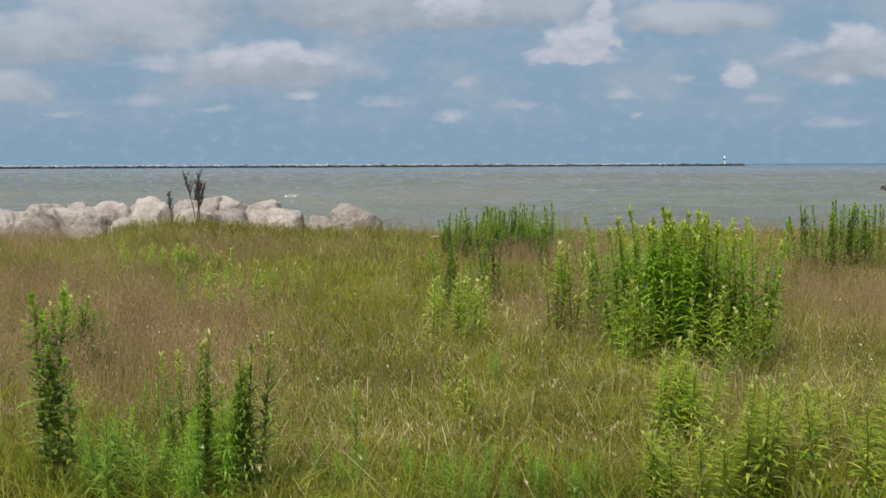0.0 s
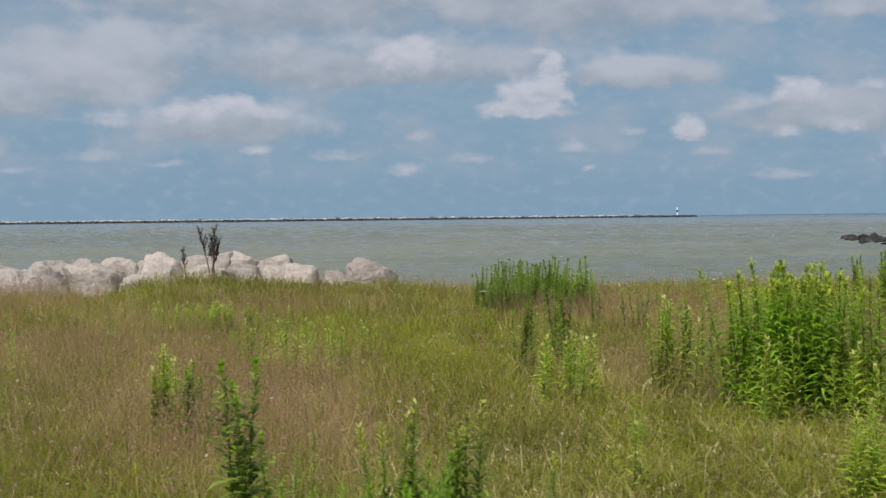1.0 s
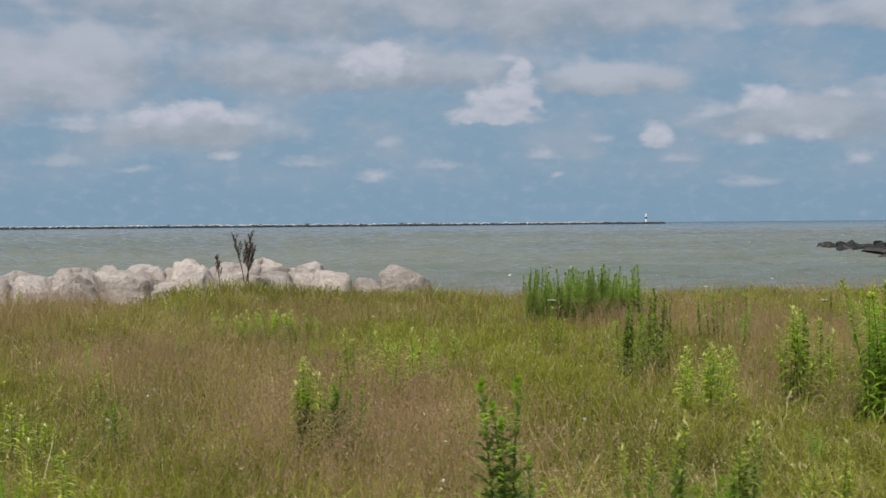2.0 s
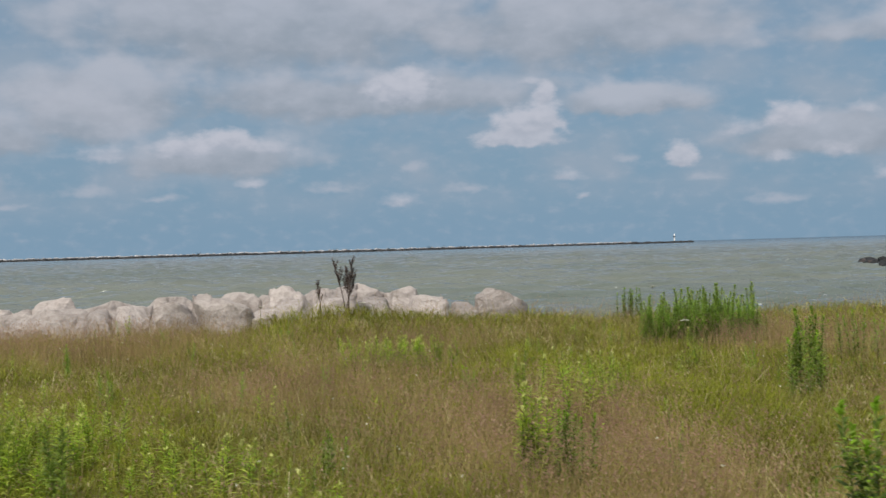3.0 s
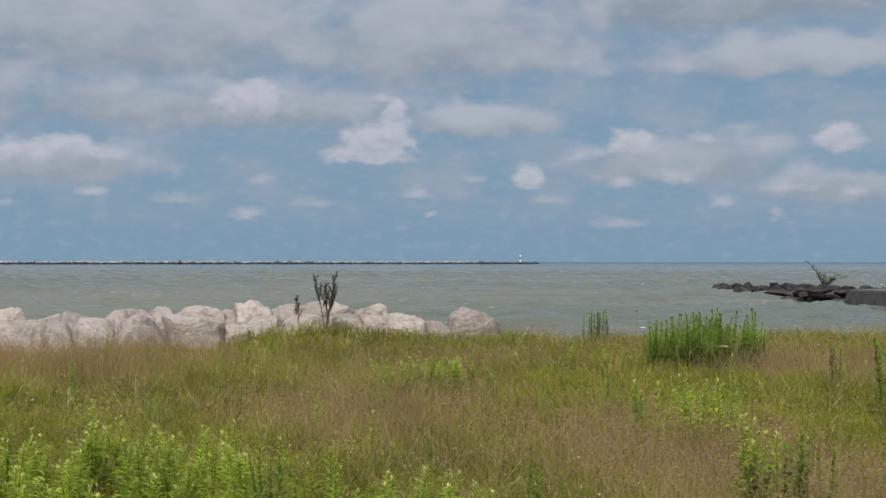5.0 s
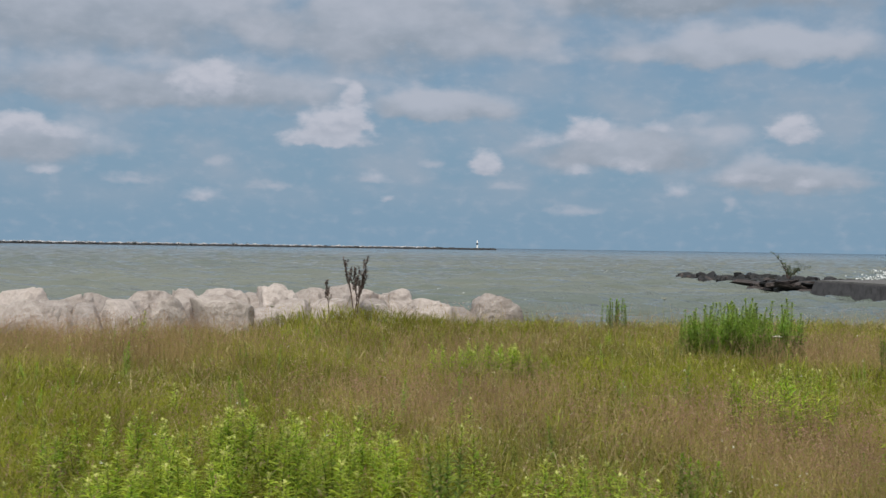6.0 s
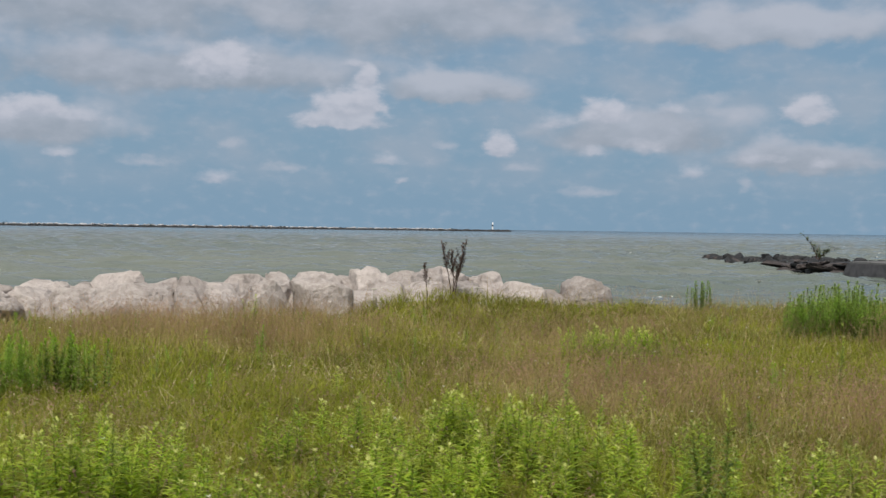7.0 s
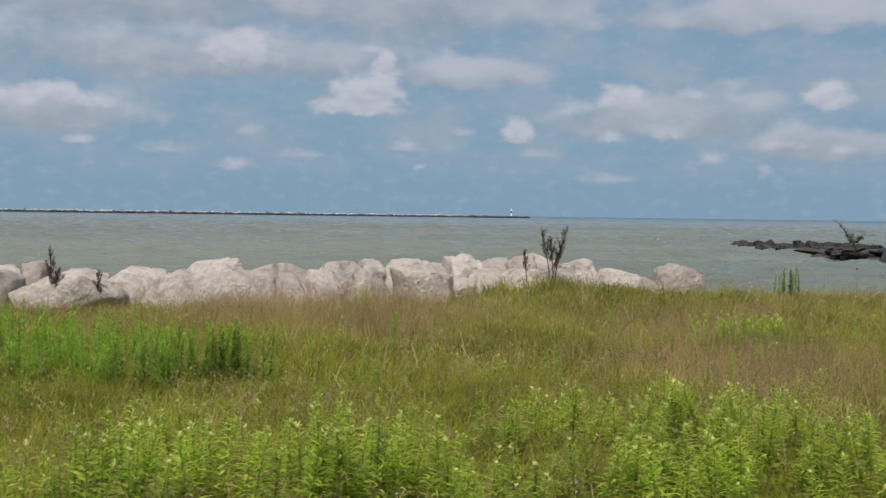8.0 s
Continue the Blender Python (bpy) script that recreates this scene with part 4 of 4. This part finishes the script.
def blade_mesh(name, V, mat, label, extra=None):
    """One mesh of blades; extra: small triangles (m, 3, 3) in a second material."""
    n = len(V)
    base = (np.arange(n) * 5)[:, None]
    loops = (base + np.array([0, 1, 3, 2, 2, 3, 4])).ravel()
    sizes = np.tile([4, 3], n)
    verts, index = V.reshape(-1, 3), np.zeros(2 * n, int)
    if extra is not None:
        m = len(extra)
        loops = np.concatenate((loops, 5 * n + np.arange(3 * m)))
        sizes = np.concatenate((sizes, np.full(m, 3)))
        index = np.concatenate((index, np.ones(m, int)))
        verts = np.concatenate((verts, extra.reshape(-1, 3)))
    ob = finish(name, array_mesh(name, verts, loops, sizes, index), mat)
    return tagged(ob, label, "grass", kind="stuff")


def far_wide(X, Y):
    return 1 + np.clip(Y + 0.29 * X - 6, 0, 20) * 0.06


def tall_at(X, Y):
    return (0.66 + 0.32 * mottle(X, Y, 35, 1.6) + 0.32 * mottle(X, Y, 38, 0.5)) * (1 - 0.55 * blob(X, Y, -7.0, 15.6, 0.8, 0.5) - 0.35 * blob(X, Y, -7.2, 17.0, 1.2, 0.4))


def not_pink(X, Y):
    return (1.0 - 0.9 * np.clip(pink(X, Y), 0, 1)) * (1.0 - 0.55 * np.clip(bleached(X, Y), 0, 1))


X, Y, r = spots(300000, 101, lambda X, Y: not_pink(X, Y) * (0.5 + 0.5 * mottle(X, Y, 39, 0.7)))
n = len(X)
blade_mesh("meadow_grass", blades(X, Y, r, r.uniform(0.14, 0.36, n) * tall_at(X, Y), r.uniform(0.0028, 0.005, n) * far_wide(X, Y), r.uniform(0.15, 1.25, n), r.uniform(0, 0.9, n)), GRASS,
           "olive green meadow grass, knee high and wind-blown")
X, Y, r, turn, tall = tussocks(15500, 22, 111, not_pink)
n = len(X)
blade_mesh("tussock_grass", blades(X, Y, r, r.uniform(0.16, 0.38, n) * tall * tall_at(X, Y), r.uniform(0.0028, 0.005, n) * far_wide(X, Y), r.uniform(0.25, 1.2, n), r.uniform(0.1, 1.0, n), turn), GRASS,
           "tufts of bent olive green grass in the meadow")
X, Y, r = spots(700000, 102, lambda X, Y: lush(X, Y) * (1.0 - 0.7 * np.clip(pink(X, Y), 0, 1)))
n = len(X)
blade_mesh("lush_grass", blades(X, Y, r, r.uniform(0.18, 0.42, n) * tall_at(X, Y), r.uniform(0.0035, 0.0065, n) * far_wide(X, Y), r.uniform(0.1, 1.1, n), r.uniform(0.1, 1.1, n)), LUSH,
           "patches of bright yellow-green grass in the meadow")
X, Y, r = spots(260000, 107, lambda X, Y: (0.45 + 0.6 * lush(X, Y)) * (0.3 + 0.7 * mottle(X, Y, 42, 0.6)) * (1.0 - 0.6 * np.clip(pink(X, Y), 0, 1)))
n = len(X)
V = blades(X, Y, r, r.uniform(0.10, 0.34, n) * tall_at(X, Y), r.uniform(0.009, 0.018, n), r.uniform(0.5, 1.3, n), r.uniform(0.1, 0.7, n))
blade_mesh("low_herbs", V, HERB, "low broad-leaved herbs tangled in the grass")
X, Y, r = spots(400000, 103, lambda X, Y: (0.10 + 0.85 * pink(X, Y) + 0.5 * bleached(X, Y)) * (0.5 + 0.5 * mottle(X, Y, 40, 0.8)))
n = len(X)
blade_mesh("dry_grass", blades(X, Y, r, r.uniform(0.18, 0.46, n) * tall_at(X, Y), r.uniform(0.0022, 0.0038, n) * far_wide(X, Y), r.uniform(0.1, 1.05, n), r.uniform(0, 0.8, n)), DRY,
           "dry brown grass in patches over the meadow")
X, Y, r = spots(52000, 104, lambda X, Y: 0.13 + 0.1 * mottle(X, Y, 36, 1.5) + 0.9 * bleached(X, Y))
n = len(X)
V = blades(X, Y, r, r.uniform(0.3, 0.58, n), r.uniform(0.0022, 0.0038, n) * far_wide(X, Y), r.uniform(0.35, 1.5, n), r.uniform(0.4, 1.2, n))
K = 7
f = r.uniform(0.3, 1.0, (n, K, 1))
mid, tip = V[:, 2:4].mean(1)[:, None], V[:, 4][:, None]
at = mid + (tip - mid) * f
hang = np.concatenate((r.normal(0.004, 0.006, (n, K, 1)), r.normal(0, 0.006, (n, K, 1)), r.uniform(-0.04, -0.014, (n, K, 1))), -1)
wide = r.normal(0, 0.005, (n, K, 3))
heads = np.stack([at, at + hang * 0.5 + wide, at + hang], 2).reshape(-1, 3, 3)
blade_mesh("straw", V, [STRAW, STRAW], "bleached bent straw stalks with drooping seed heads", heads)
# long pale blades bent over in arcs
X, Y, r = spots(170000, 112, lambda X, Y: 0.05 + 0.9 * bleached(X, Y) + 0.16 * lush(X, Y) * mottle(X, Y, 44, 1.0))
n = len(X)
blade_mesh("bent_grass", blades(X, Y, r, r.uniform(0.24, 0.52, n), r.uniform(0.0026, 0.0045, n) * far_wide(X, Y), r.uniform(0.4, 1.2, n), r.uniform(0.4, 1.3, n)), PALEGRASS,
           "long pale yellow-green grass blades bent by the wind")
# seed heads: thin culms with open feathery tops
X, Y, r = spots(300000, 105, lambda X, Y: 0.04 + 0.8 * pink(X, Y))
n = len(X)
V = blades(X, Y, r, r.uniform(0.34, 0.6, n) * (0.75 + 0.25 * tall_at(X, Y)), r.uniform(0.002, 0.0032, n) * far_wide(X, Y), r.uniform(0.05, 0.35, n), r.uniform(0, 0.35, n))
K = 7
f = r.uniform(0.05, 1.0, (n, K, 1))
mid, tip = V[:, 2:4].mean(1)[:, None], V[:, 4][:, None]
at = mid + (tip - mid) * (0.35 + 0.65 * f) + r.normal(0, 0.016, (n, K, 3)) * (1.2 - f)
size = 0.010
way2 = r.normal(0, 1, (n, K, 3)) * size
way3 = r.normal(0, 0.45, (n, K, 3)) * size + np.array([0, 0, 0.010])
heads = np.stack([at, at + way2 * 0.5, at + way3], 2).reshape(-1, 3, 3)
blade_mesh("seed_grass", V, [DRY, SEED], "pinkish brown feathery seed heads of dry grass", heads)

# small white flower heads on thin stalks
X, Y, r = spots(1500, 106, lambda X, Y: 0.25 + 0.5 * mottle(X, Y, 37, 2.0))
n = len(X)
V = blades(X, Y, r, r.uniform(0.38, 0.56, n), np.full(n, 0.004), r.uniform(0.02, 0.2, n), r.uniform(0, 0.1, n))
turn = r.uniform(0, 6.28, (n, 9, 1))
rad = r.uniform(0.005, 0.011, (n, 1, 1))
up = r.normal(0, 0.003, (n, 9, 1))


def petal(a, q):
    return V[:, 4][:, None] + np.concatenate((np.cos(a) * rad * q, np.sin(a) * rad * q, up + 0.006 * q), -1)


heads = np.stack([petal(turn, 0.1), petal(turn - 0.4, 1.0), petal(turn + 0.4, 1.0)], 2).reshape(-1, 3, 3)
blade_mesh("white_wildflowers", V, [STEM, PETAL], "small scattered white wildflowers over the grass", heads)
